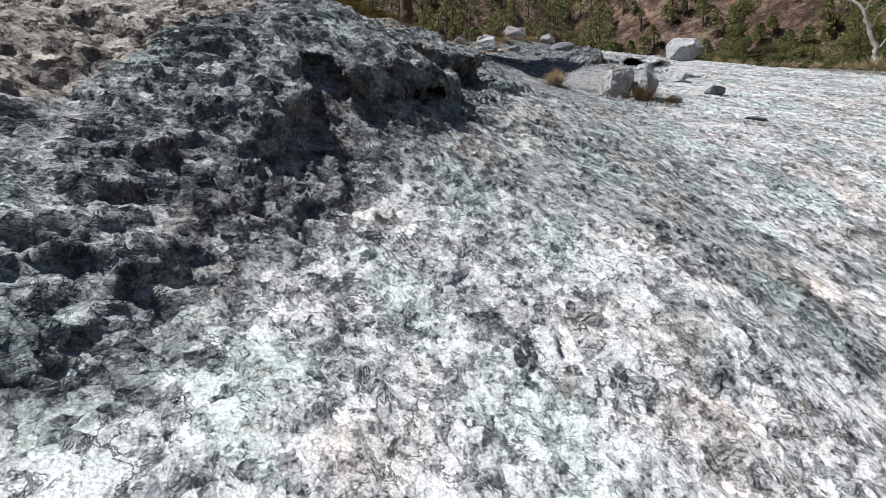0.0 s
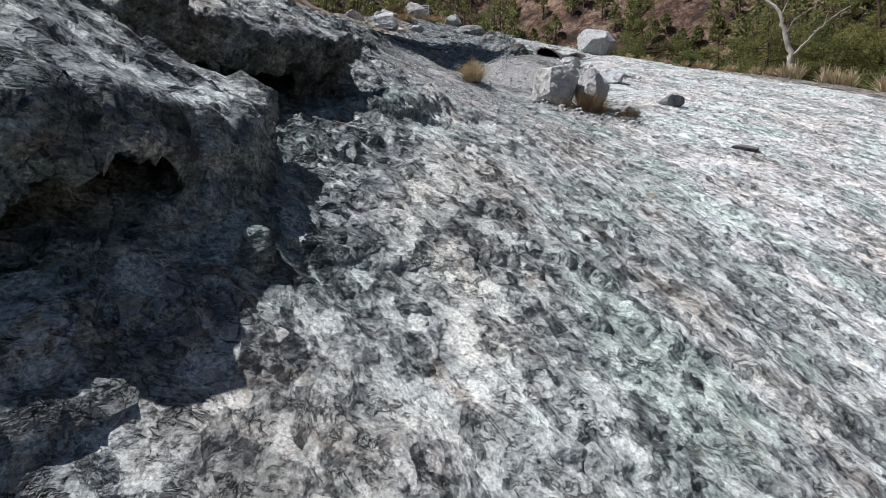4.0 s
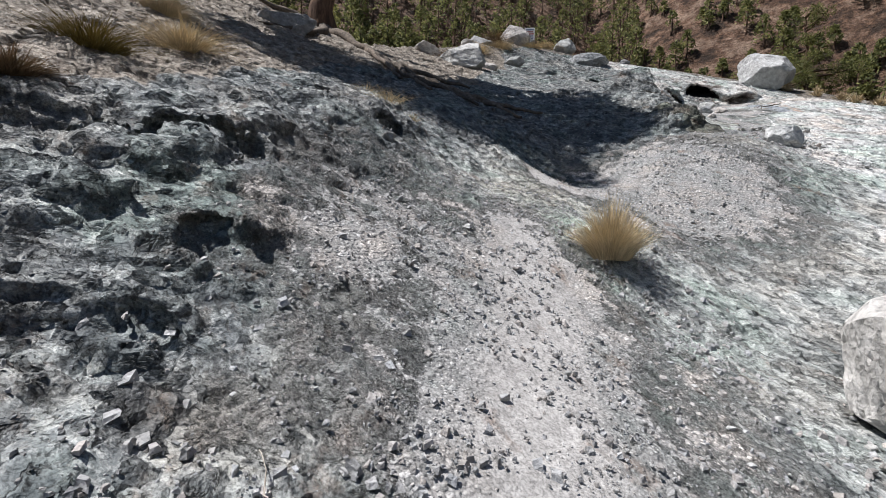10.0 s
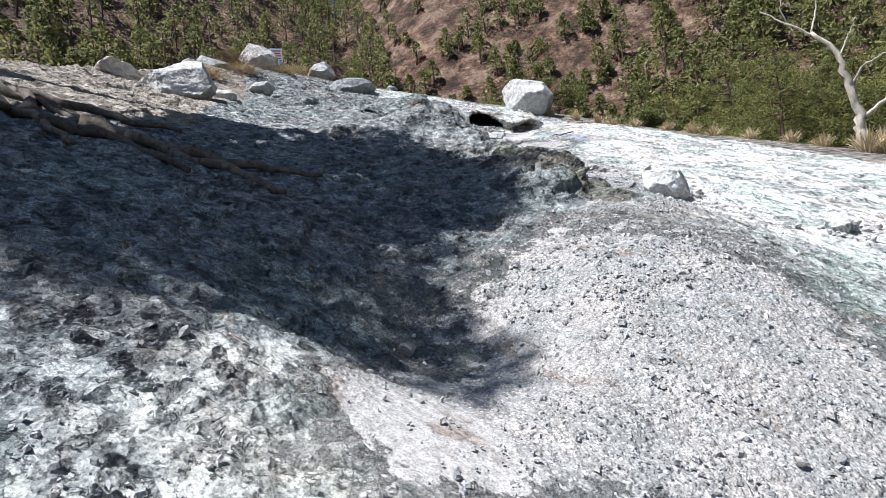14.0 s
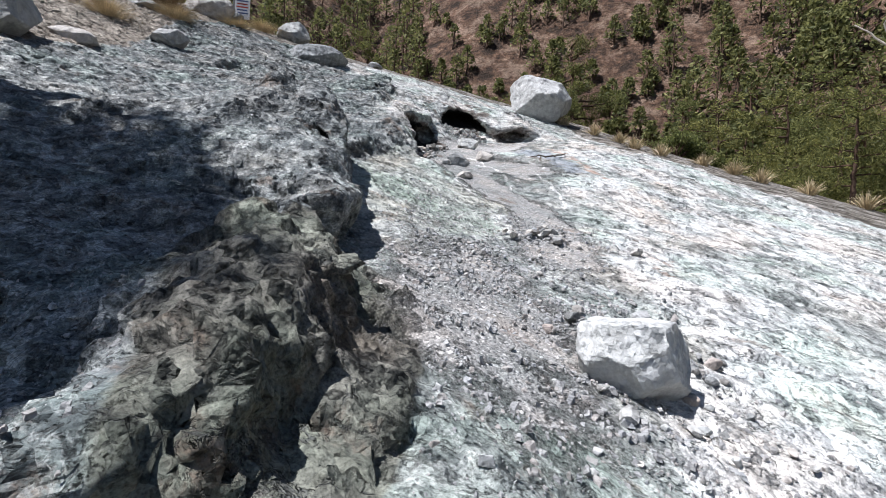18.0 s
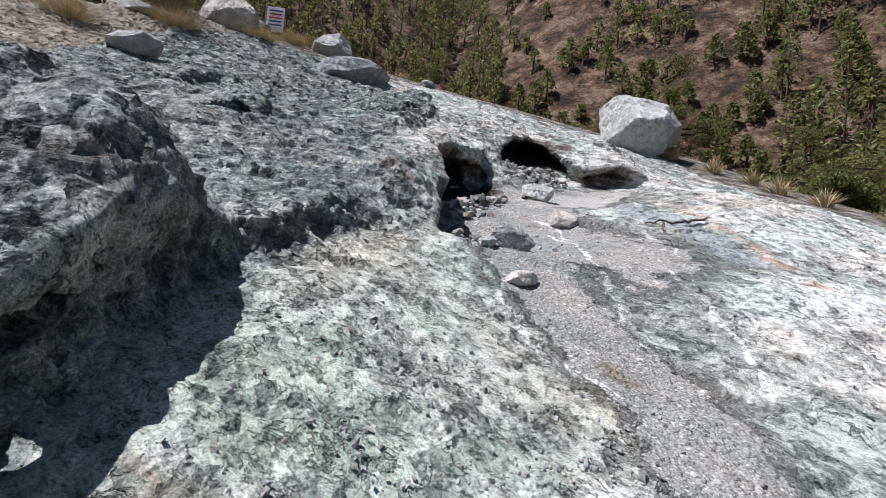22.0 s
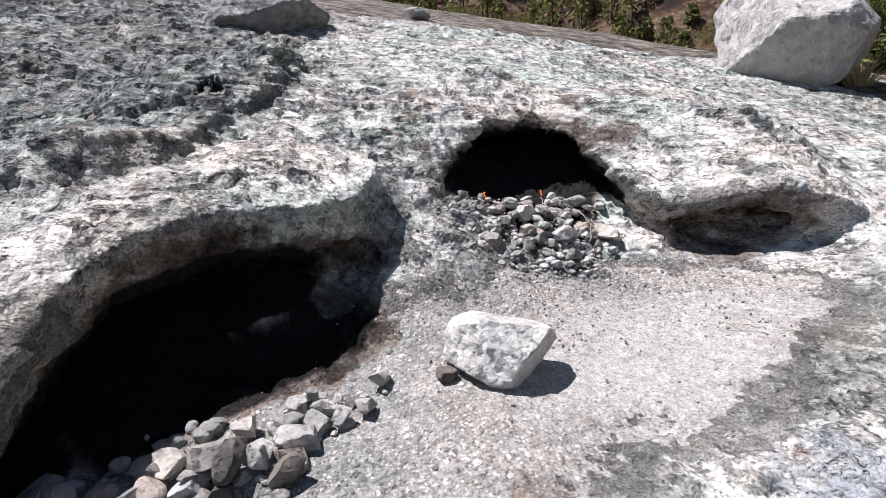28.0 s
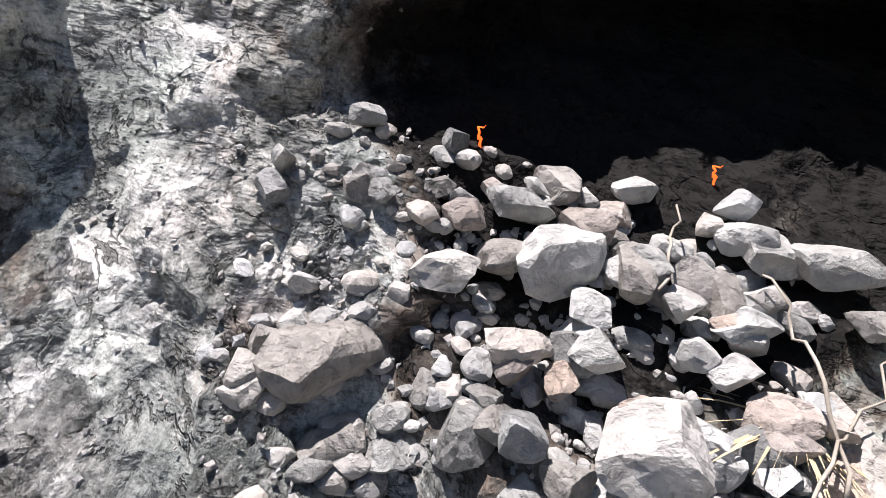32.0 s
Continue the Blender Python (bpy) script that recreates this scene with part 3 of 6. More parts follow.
    d["rust"] = np.clip(0.7 * band(x, y, [(12.64, 28.8), (12.45, 27.6), (12.2, 26.7), (12.1, 26.0)], 0.2) + 0.5 * blob(x, y, 10.1, 22.8, 0.5, 0.4) + 0.4 * blob(x, y, 9.9, 19.0, 0.7, 0.4) + 0.35 * blob(x, y, 9.7, 24.2, 0.3, 0.5) + 0.35 * blob(x, y, 4.3, 14.9, 0.5, 0.7), 0, 1)
    d["blue"] = np.clip(0.8 * band(x, y, [(12.1, 29.1), (12.1, 27.8), (11.8, 26.7)], 0.34) + 0.5 * blob(x, y, 10.2, 27.6, 0.4, 0.6) + 0.45 * blob(x, y, 11.6, 28.5, 0.4, 0.4), 0, 1)
    d["crag"] = np.clip(ss(0.15, -0.1, np.abs(y - 21.0 + wob) - 1.25) * ss(0.2, 0.0, x - np.interp(y, [19.7, 20.1, 20.6, 21.0, 21.4, 21.8, 22.3], [6.3, 6.5, 6.7, 6.9, 7.05, 7.02, 6.85]) + jag * 0.5) * ss(5.9, 6.15, x + 0.5 * wob), 0, 1)
    d["dark"] = np.maximum(d["dark"], d["crag"])
    d["folia"] = np.clip(np.maximum(d["dark"], ss(28.0, 29.5, y)) * (1 - d["gravel"]) * (1 - d["crag"]) * (1 - d["soil"]), 0, 1)
    return d


# ---- ledges and hollows of the rock ----
LEDGES = []
HOLLOWS = []
CRISP = (-0.05, 0.15)


def ledge(points, height, overhang=0.3, reach=1.6, face=None, drop=0.0, fall=1.0, rise=0.0):
    """The rock stands height above the slope west of the line, with a face that leans out; east of it the floor lies lower by drop, less so (rise) towards the line's end, where the face leans back."""
    LEDGES.append((points, height, overhang, reach, face, drop, fall, rise))


def hollow(x, y, w, rx, ry, rw, turn=0.0, soot_shade=0.0):
    """An ellipsoid taken out of the rock, w above the slope; the last value blackens it with soot and painted shade."""
    HOLLOWS.append((x, y, w, rx, ry, rw, turn, soot_shade))


ledge([(-1.8, 0.9), (-1.5, 1.6), (-1.38, 2.0), (-1.3, 2.4), (-1.25, 3.0), (-1.2, 3.6), (-1.05, 4.1)], 0.08, 0.3, 0.6, (-0.04, 0.16))
ledge([(-1.35, 3.4), (-1.2, 3.85), (-1.0, 4.3), (-0.75, 4.7), (-0.45, 5.05), (-0.15, 5.4), (0.05, 5.8), (0.2, 6.2), (0.2, 6.6), (0.0, 7.0)], 0.27, 0.4, 1.0, (-0.04, 0.12), 0.05, 0.5)
ledge([(-2.0, 2.6), (-1.75, 3.4), (-1.5, 4.2), (-1.1, 4.9), (-0.7, 5.6), (-0.5, 6.3)], 0.10, 0.3, 0.5)
ledge([(-1.9, 1.6), (-1.75, 2.2), (-1.65, 2.8), (-1.6, 3.4)], 0.08, 0.4, 0.4, CRISP)
ledge([(-0.85, 6.8), (-0.55, 7.2), (-0.3, 7.5), (-0.08, 7.75), (0.12, 8.0), (0.28, 8.3), (0.32, 8.7)], 0.28, 0.7, 0.8, (-0.04, 0.08), 0.32, 0.45)
ledge([(0.55, 7.6), (0.78, 7.8), (0.98, 8.0), (1.2, 8.3), (1.42, 8.75), (1.6, 9.1), (1.52, 9.5)], 0.12, 0.3, 0.4, CRISP)
ledge([(0.1, 8.5), (0.35, 8.9), (0.65, 9.2), (0.75, 9.6)], 0.13, 0.4, 0.5, CRISP)
ledge([(-0.6, 8.3), (-0.3, 8.8), (0.0, 9.2), (0.1, 9.7)], 0.12, 0.4, 0.5, CRISP)
ledge([(-1.2, 9.6), (-0.5, 9.9), (0.3, 10.4), (0.6, 11.0)], 0.16, 0.4, 0.7)
ledge([(-0.9, 13.7), (-0.1, 14.1), (0.45, 14.75), (0.75, 15.2), (0.9, 16.0)], 0.08, 0.5, 0.9)
ledge([(-0.2, 14.05), (0.1, 14.1), (0.33, 14.31), (0.5, 14.6), (0.62, 14.94), (0.66, 15.1)], 0.14, 0.3, 0.5, CRISP)
ledge([(0.5, 15.05), (0.58, 15.3), (0.62, 15.7), (0.6, 16.05)], 0.10, 0.3, 0.4, CRISP)
ledge([(0.7, 13.75), (0.9, 13.89), (1.05, 13.95), (1.12, 14.2), (1.12, 14.45)], 0.10, 0.3, 0.4, CRISP)
ledge([(0.5, 12.85), (0.94, 13.02), (1.1, 13.2), (1.09, 13.45)], 0.11, 0.3, 0.4, CRISP)
ledge([(0.0, 13.35), (0.35, 13.55), (0.44, 13.8), (0.4, 14.0)], 0.11, 0.3, 0.4, CRISP)
ledge([(1.1, 16.9), (1.4, 17.02), (1.57, 17.25), (1.6, 17.5)], 0.10, 0.3, 0.4, CRISP)
ledge([(1.5, 16.45), (1.9, 16.7), (2.1, 16.72), (2.25, 16.9)], 0.07, 0.3, 0.3, CRISP)
ledge([(6.7, 27.55), (7.2, 27.85), (7.6, 28.2), (7.7, 28.4)], 0.08, 0.3, 0.5, CRISP)
ledge([(7.9, 26.95), (8.3, 27.15), (8.76, 27.5), (9.05, 27.6)], 0.10, 0.3, 0.5, CRISP)
ledge([(0.5, 16.4), (1.1, 16.8), (1.5, 17.2), (1.7, 18.0)], 0.10, 0.3, 0.5)
ledge([(5.3, 20.3), (5.65, 20.05), (6.0, 20.0), (6.2, 20.2), (6.4, 20.6), (6.6, 21.0), (6.76, 21.35), (6.78, 21.75), (6.65, 22.15), (6.4, 22.4)], 0.22, 0.1, 0.7, (-0.06, 0.16), 0.05, 0.4)
ledge([(6.05, 20.6), (6.25, 20.9), (6.45, 21.3), (6.48, 21.7), (6.3, 22.0)], 0.09, 0.2, 0.4, CRISP)
ledge([(6.4, 22.45), (6.75, 22.55), (6.95, 22.95), (7.02, 23.4), (6.98, 23.85), (6.98, 24.25), (7.05, 24.7), (7.17, 25.1), (7.3, 25.5), (7.45, 25.9)], 0.31, 0.6, 0.9, (-0.04, 0.10), 0.10, 0.4)
ledge([(7.0, 24.4), (7.2, 25.0), (7.35, 25.5), (7.5, 25.9), (7.75, 26.3), (8.0, 26.75), (8.3, 27.1)], 0.15, 0.4, 0.8, (-0.04, 0.14), 0.06, 0.4)
ledge([(6.85, 23.3), (7.02, 23.7), (7.08, 24.1), (7.14, 24.5), (7.24, 24.9), (7.4, 25.4)], 0.17, 0.6, 0.7, (-0.04, 0.10), 0.06, 0.4)
ledge([(5.8, 24.4), (6.3, 24.6), (6.6, 25.0), (6.75, 25.5), (7.0, 26.1)], 0.14, 0.5, 0.6, CRISP)
ledge([(4.6, 24.6), (5.0, 24.8), (5.3, 25.2), (5.35, 25.6)], 0.14, 0.4, 0.5, CRISP)
ledge([(8.0, 26.0), (8.4, 26.8), (8.95, 27.6), (9.3, 28.3)], 0.16, 0.3, 1.0)
ledge([(8.75, 27.2), (8.85, 27.7), (8.92, 28.15), (8.98, 28.45), (9.2, 28.75), (9.15, 29.2), (9.12, 29.6), (9.25, 30.0), (9.5, 30.25), (9.85, 30.5), (10.25, 30.7), (10.55, 30.82), (10.72, 31.0), (10.8, 31.25)], 0.24, 0.5, 1.5, (-0.04, 0.14), 0.55, 1.2, 0.75)
ledge([(10.78, 31.1), (10.88, 31.55), (11.12, 31.85), (11.55, 31.98), (11.95, 31.85), (12.2, 31.5), (12.28, 31.2), (12.42, 31.0), (12.75, 30.85), (13.1, 30.75), (13.5, 30.55)], 0.36, 0.75, 1.6, (-0.04, 0.14), 0.10, 0.6)
ledge([(9.6, 30.95), (10.1, 31.1), (10.5, 31.3), (10.7, 31.6)], 0.06, 0.3, 0.4, CRISP)
ledge([(10.9, 32.35), (11.6, 32.3), (12.2, 32.05), (12.8, 31.6), (13.6, 31.2)], 0.07, 0.3, 0.4, CRISP)
ledge([(8.4, 29.9), (8.8, 30.15), (9.05, 30.35), (9.3, 30.95), (9.5, 31.6), (9.52, 32.3), (9.4, 33.0), (9.1, 33.8), (8.9, 34.6)], 0.2, 0.8, 0.7, (-0.05, 0.14))
ledge([(8.1, 30.1), (8.5, 30.5), (8.8, 31.0), (8.95, 31.7), (8.9, 32.4)], 0.12, 0.6, 0.5, CRISP)
ledge([(7.5, 29.3), (7.9, 29.5), (8.2, 29.8), (8.4, 30.3)], 0.12, 0.6, 0.5, CRISP)
ledge([(6.2, 28.15), (6.73, 28.5), (7.0, 28.9), (7.15, 29.3), (7.2, 29.8)], 0.14, 0.4, 0.6, CRISP)
ledge([(5.4, 31.4), (6.0, 31.9), (6.6, 32.5), (7.2, 33.4)], 0.18, 0.4, 0.7)
ledge([(10.3, 33.2), (11.2, 33.0), (12.0, 32.9), (13.0, 32.4)], 0.10, 0.3, 0.5)
ledge([(10.2, 28.6), (10.9, 28.1), (11.5, 27.7), (12.0, 27.0)], 0.12, 0.4, 0.5)
# last value: a little shade painted into this bank hollow
hollow(-1.02, 4.45, 0.1, 0.26, 0.26, 0.2, 30, 0.2)
hollow(-0.25, 5.55, 0.1, 0.25, 0.4, 0.2, -30)
hollow(-0.25, 7.75, -0.15, 0.55, 0.3, 0.3, 45)
ledge([(-1.6, 6.3), (-0.95, 6.9), (-0.8, 7.5), (-1.0, 8.1)], 0.2, 0.3, 0.8, CRISP)
hollow(0.55, 8.9, 0.12, 0.26, 0.26, 0.16)
hollow(1.85, 9.0, 0.0, 0.16, 0.2, 0.14)
hollow(0.92, 13.9, 0.02, 0.26, 0.22, 0.16)
hollow(0.75, 13.1, 0.02, 0.34, 0.2, 0.16, 20)
hollow(0.95, 12.3, 0.0, 0.26, 0.14, 0.12, 20)
hollow(-0.3, 14.35, 0.05, 0.5, 0.22, 0.18, 25)
hollow(0.35, 14.95, 0.05, 0.4, 0.2, 0.18, 35)
hollow(1.35, 17.1, 0.03, 0.2, 0.18, 0.14)
hollow(5.0, 20.2, 0.0, 0.2, 0.2, 0.15)
hollow(6.9, 25.2, 0.2, 0.3, 0.2, 0.12, 0)
hollow(6.98, 24.4, 0.1, 0.2, 0.4, 0.2, -10)
# vents: last value is soot on the roof plus shade painted inside
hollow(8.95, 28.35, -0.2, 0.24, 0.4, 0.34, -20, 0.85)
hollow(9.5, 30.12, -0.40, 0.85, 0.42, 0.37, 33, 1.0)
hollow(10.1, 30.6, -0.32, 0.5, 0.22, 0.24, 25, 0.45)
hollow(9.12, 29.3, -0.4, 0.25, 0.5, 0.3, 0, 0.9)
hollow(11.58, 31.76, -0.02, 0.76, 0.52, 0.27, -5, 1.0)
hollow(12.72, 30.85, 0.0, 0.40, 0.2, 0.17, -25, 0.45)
hollow(9.25, 31.5, 0.08, 0.3, 0.26, 0.18, 0, 0.0)
hollow(6.75, 29.15, 0.03, 0.4, 0.22, 0.16, 30)


def line_distance(x, y, pts):
    """Distance to a line of points, positive west of it, and how far along the line."""
    best = np.full(x.shape, 1e9)
    sign = np.ones(x.shape)
    along = np.zeros(x.shape)
    n = len(pts) - 1
    for i, ((ax, ay), (bx, by)) in enumerate(zip(pts[:-1], pts[1:])):
        ex, ey = bx - ax, by - ay
        t = ((x - ax) * ex + (y - ay) * ey) / (ex * ex + ey * ey)
        tc = np.clip(t, 0, 1)
        d = np.hypot(x - ax - tc * ex, y - ay - tc * ey)
        side = np.where(ex * (y - ay) - ey * (x - ax) > 0, 1.0, -1.0)
        near = d < best - 1e-6
        best, sign = np.where(near, d, best), np.where(near, side, sign)
        along = np.where(near, (i + np.clip(t, -0.5, 1.5)) / n, along)
    return best * sign, along


def mesh_from_arrays(name, verts, quads, smooth=True):
    me = bpy.data.meshes.new(name)
    me.vertices.add(len(verts))
    me.vertices.foreach_set("co", np.ascontiguousarray(verts, np.float32).ravel())
    k = quads.shape[1]
    me.loops.add(quads.size)
    me.loops.foreach_set("vertex_index", np.ascontiguousarray(quads, np.int32).ravel())
    me.polygons.add(len(quads))
    me.polygons.foreach_set("loop_start", np.arange(0, quads.size, k, dtype=np.int32))
    me.polygons.foreach_set("loop_total", np.full(len(quads), k, np.int32))
    me.polygons.foreach_set("use_smooth", np.full(len(quads), smooth, bool))
    me.update(calc_edges=True)
    return me


def shell(D):
    """Surface nets: vertices in grid units and quads where D changes sign."""
    neg = D < 0
    cnt = np.zeros(tuple(s - 1 for s in D.shape), np.int8)
    corners = [(a, b, c) for a in (0, 1) for b in (0, 1) for c in (0, 1)]
    sl = lambda a, n: slice(a, n - 1 + a)
    for a, b, c in corners:
        cnt += neg[sl(a, D.shape[0]), sl(b, D.shape[1]), sl(c, D.shape[2])]
    act = (cnt > 0) & (cnt < 8)
    ci, cj, ck = np.nonzero(act)
    ids = np.full(cnt.shape, -1, np.int32)
    ids[ci, cj, ck] = np.arange(len(ci))
    val = [D[ci + a, cj + b, ck + c] for a, b, c in corners]
    acc, num = np.zeros((len(ci), 3)), np.zeros(len(ci))
    for p in range(8):
        for q in range(p + 1, 8):
            dif = [corners[q][k] - corners[p][k] for k in range(3)]
            if sum(dif) != 1 or min(dif) < 0:
                continue
            hit = (val[p] < 0) != (val[q] < 0)
            t = np.where(hit, val[p] / np.where(hit, val[p] - val[q], 1), 0)
            for k in range(3):
                acc[:, k] += np.where(hit, corners[p][k] + t * dif[k], 0)
            num += hit
    V = acc / num[:, None] + np.stack([ci, cj, ck], 1)
    quads = []
    nx, ny, nz = cnt.shape
    for ax in range(3):
        o = [a for a in range(3) if a != ax]
        lo = [slice(None)] * 3
        hi = [slice(None)] * 3
        lo[ax], hi[ax] = slice(0, -1), slice(1, None)
        flip = neg[tuple(lo)] != neg[tuple(hi)]
        i = np.stack(np.nonzero(flip), 1)
        ok = (i[:, o[0]] > 0) & (i[:, o[1]] > 0) & (i[:, o[0]] < cnt.shape[o[0]]) & (i[:, o[1]] < cnt.shape[o[1]])
        i = i[ok]
        inside = neg[i[:, 0], i[:, 1], i[:, 2]]
        cell = []
        for du, dv in ((1, 1), (0, 1), (0, 0), (1, 0)):
            j = i.copy()
            j[:, o[0]] -= du
            j[:, o[1]] -= dv
            cell.append(ids[j[:, 0], j[:, 1], j[:, 2]])
        f = np.stack(cell, 1)
        turn = inside if ax != 1 else ~inside
        f = np.where(turn[:, None], f, f[:, ::-1])
        quads.append(f)
    F = np.concatenate(quads)
    return V, F[(F >= 0).all(1)]


def rock_field(x0, x1, y0, y1, step, w0, w1):
    """The rock as a field over x, y and height above the smooth slope: negative inside."""
    xs, ys, ws = np.arange(x0, x1, step), np.arange(y0, y1, step), np.arange(w0, w1, step).astype(np.float32)
    X, Y = np.meshgrid(xs, ys, indexing="ij")
    z = zones(X, Y)
    rough = 0.075 + 0.075 * z["dark"] + 0.015 * z["white"] - 0.035 * z["gravel"] - 0.02 * z["soil"]
    c, s = math.cos(radians(32)), math.sin(radians(32))
    u, v = X * c - Y * s, X * s + Y * c
    relief = rough * grain(u * 0.7, v * 1.6, 0 * X, 0.8, 5, 0.6) + 0.4 * rough * np.abs(grain(u * 0.8, v * 2.0, 3 + 0 * X, 1.7, 3))
    relief = relief + 0.10 * grain(X, Y, 7 + 0 * X, 0.35, 2)
    D = ws[None, None, :] - relief[:, :, None].astype(np.float32)
    wob = 0.13 * grain(X, Y, 11 + 0 * X, 1.5, 2) + 0.13 * grain(X, Y, 19 + 0 * X, 4.0, 3)
    uneven = np.clip(0.9 + 0.75 * grain(X, Y, 23 + 0 * X, 0.9, 2), 0.25, 1.5)
    soft = np.clip(0.42 + 0.55 * grain(X, Y, 29 + 0 * X, 1.1, 2), 0.08, 0.9)
    for pts, h, over, reach, face, drop, fall, rise in LEDGES:
        px, py = [p[0] for p in pts], [p[1] for p in pts]
        i = np.searchsorted(xs, [min(px) - 2.6 * reach, max(px) + 0.6 + 2 * drop * fall / 0.3])
        j = np.searchsorted(ys, [min(py) - 1.0 - drop, max(py) + 1.0])
        if i[1] - i[0] < 2 or j[1] - j[0] < 2:
            continue
        bx = (slice(*i), slice(*j))
        sd, al = line_distance(X[bx], Y[bx], pts)
        sd = sd + wob[bx] * (0.3 if face else 1.0)
        lo, hi = face if face else (-0.05, soft[bx][:, :, None])
        lift = h * (uneven[bx] if h < 0.4 else 1.0) * np.exp(-(np.maximum(sd, 0) / reach) ** 2) * ss(-0.02, 0.14, al) * ss(1.02, 0.86, al)
        low = drop * (1 - rise * ss(0.70, 0.88, al))[:, :, None]
        lean = (over * (1 - (2.4 * ss(0.78, 0.9, al) if rise else 0 * al)))[:, :, None] * np.clip(ws[None, None, :] + low, 0, (h + low) * 1.2)
        up = ss(lo, hi, sd[:, :, None] + lean)
        D[bx] -= (lift[:, :, None] * up).astype(np.float32)
        if drop:
            sink = drop * (1 - rise * ss(0.70, 0.88, al)) * np.exp(-(np.maximum(-sd, 0) / fall) ** 2) * ss(-0.02, 0.14, al) * ss(1.02, 0.86, al)
            D[bx] += (sink[:, :, None] * (1 - up)).astype(np.float32)
    for hx, hy, hw, rx, ry, rw, turn, soot_shade in HOLLOWS:
        r = max(rx, ry) * 1.3
        i, j = np.searchsorted(xs, [hx - r, hx + r]), np.searchsorted(ys, [hy - r, hy + r])
        if i[1] - i[0] < 2 or j[1] - j[0] < 2:
            continue
        bx = (slice(*i), slice(*j))
        q = hollow_depth(X[bx][:, :, None], Y[bx][:, :, None], ws[None, None, :], (hx, hy, hw, rx, ry, rw, turn, soot_shade))
        gx, gy, gw = np.broadcast_arrays(X[bx][:, :, None], Y[bx][:, :, None], ws[None, None, :])
        q = q + 0.16 * grain(X[bx], Y[bx], 5 + 0 * X[bx], 3.0, 4)[:, :, None] + 0.10 * broken(gx * 0.8, gy * 0.8, gw * 2.2, 3.0, 4) + 0.09 * broken(gx, gy, gw * 2, 8.0, 6)
        D[bx] = np.maximum(D[bx], (1 - q) * min(rx, ry, rw)).astype(np.float32)
    return xs, ys, ws, D


def hollow_depth(x, y, w, spec):
    hx, hy, hw, rx, ry, rw, turn = spec[:7]
    c, s = math.cos(radians(turn)), math.sin(radians(turn))
    u, v = (x - hx) * c + (y - hy) * s, -(x - hx) * s + (y - hy) * c
    deep = 0.35 if len(spec) > 7 and spec[7] > 0.9 else 0.8
    return np.sqrt((u / rx) ** 2 + (v / ry) ** 2 + ((w - hw) / np.where(w < hw, deep * rw, rw)) ** 2)


def normals_of(V, F):
    a = np.cross(V[F[:, 2]] - V[F[:, 0]], V[F[:, 3]] - V[F[:, 1]])
    N = np.zeros_like(V)
    for k in range(4):
        for c in range(3):
            N[:, c] += np.bincount(F[:, k], a[:, c], len(V))
    return N / np.maximum(np.linalg.norm(N, axis=1, keepdims=True), 1e-9)


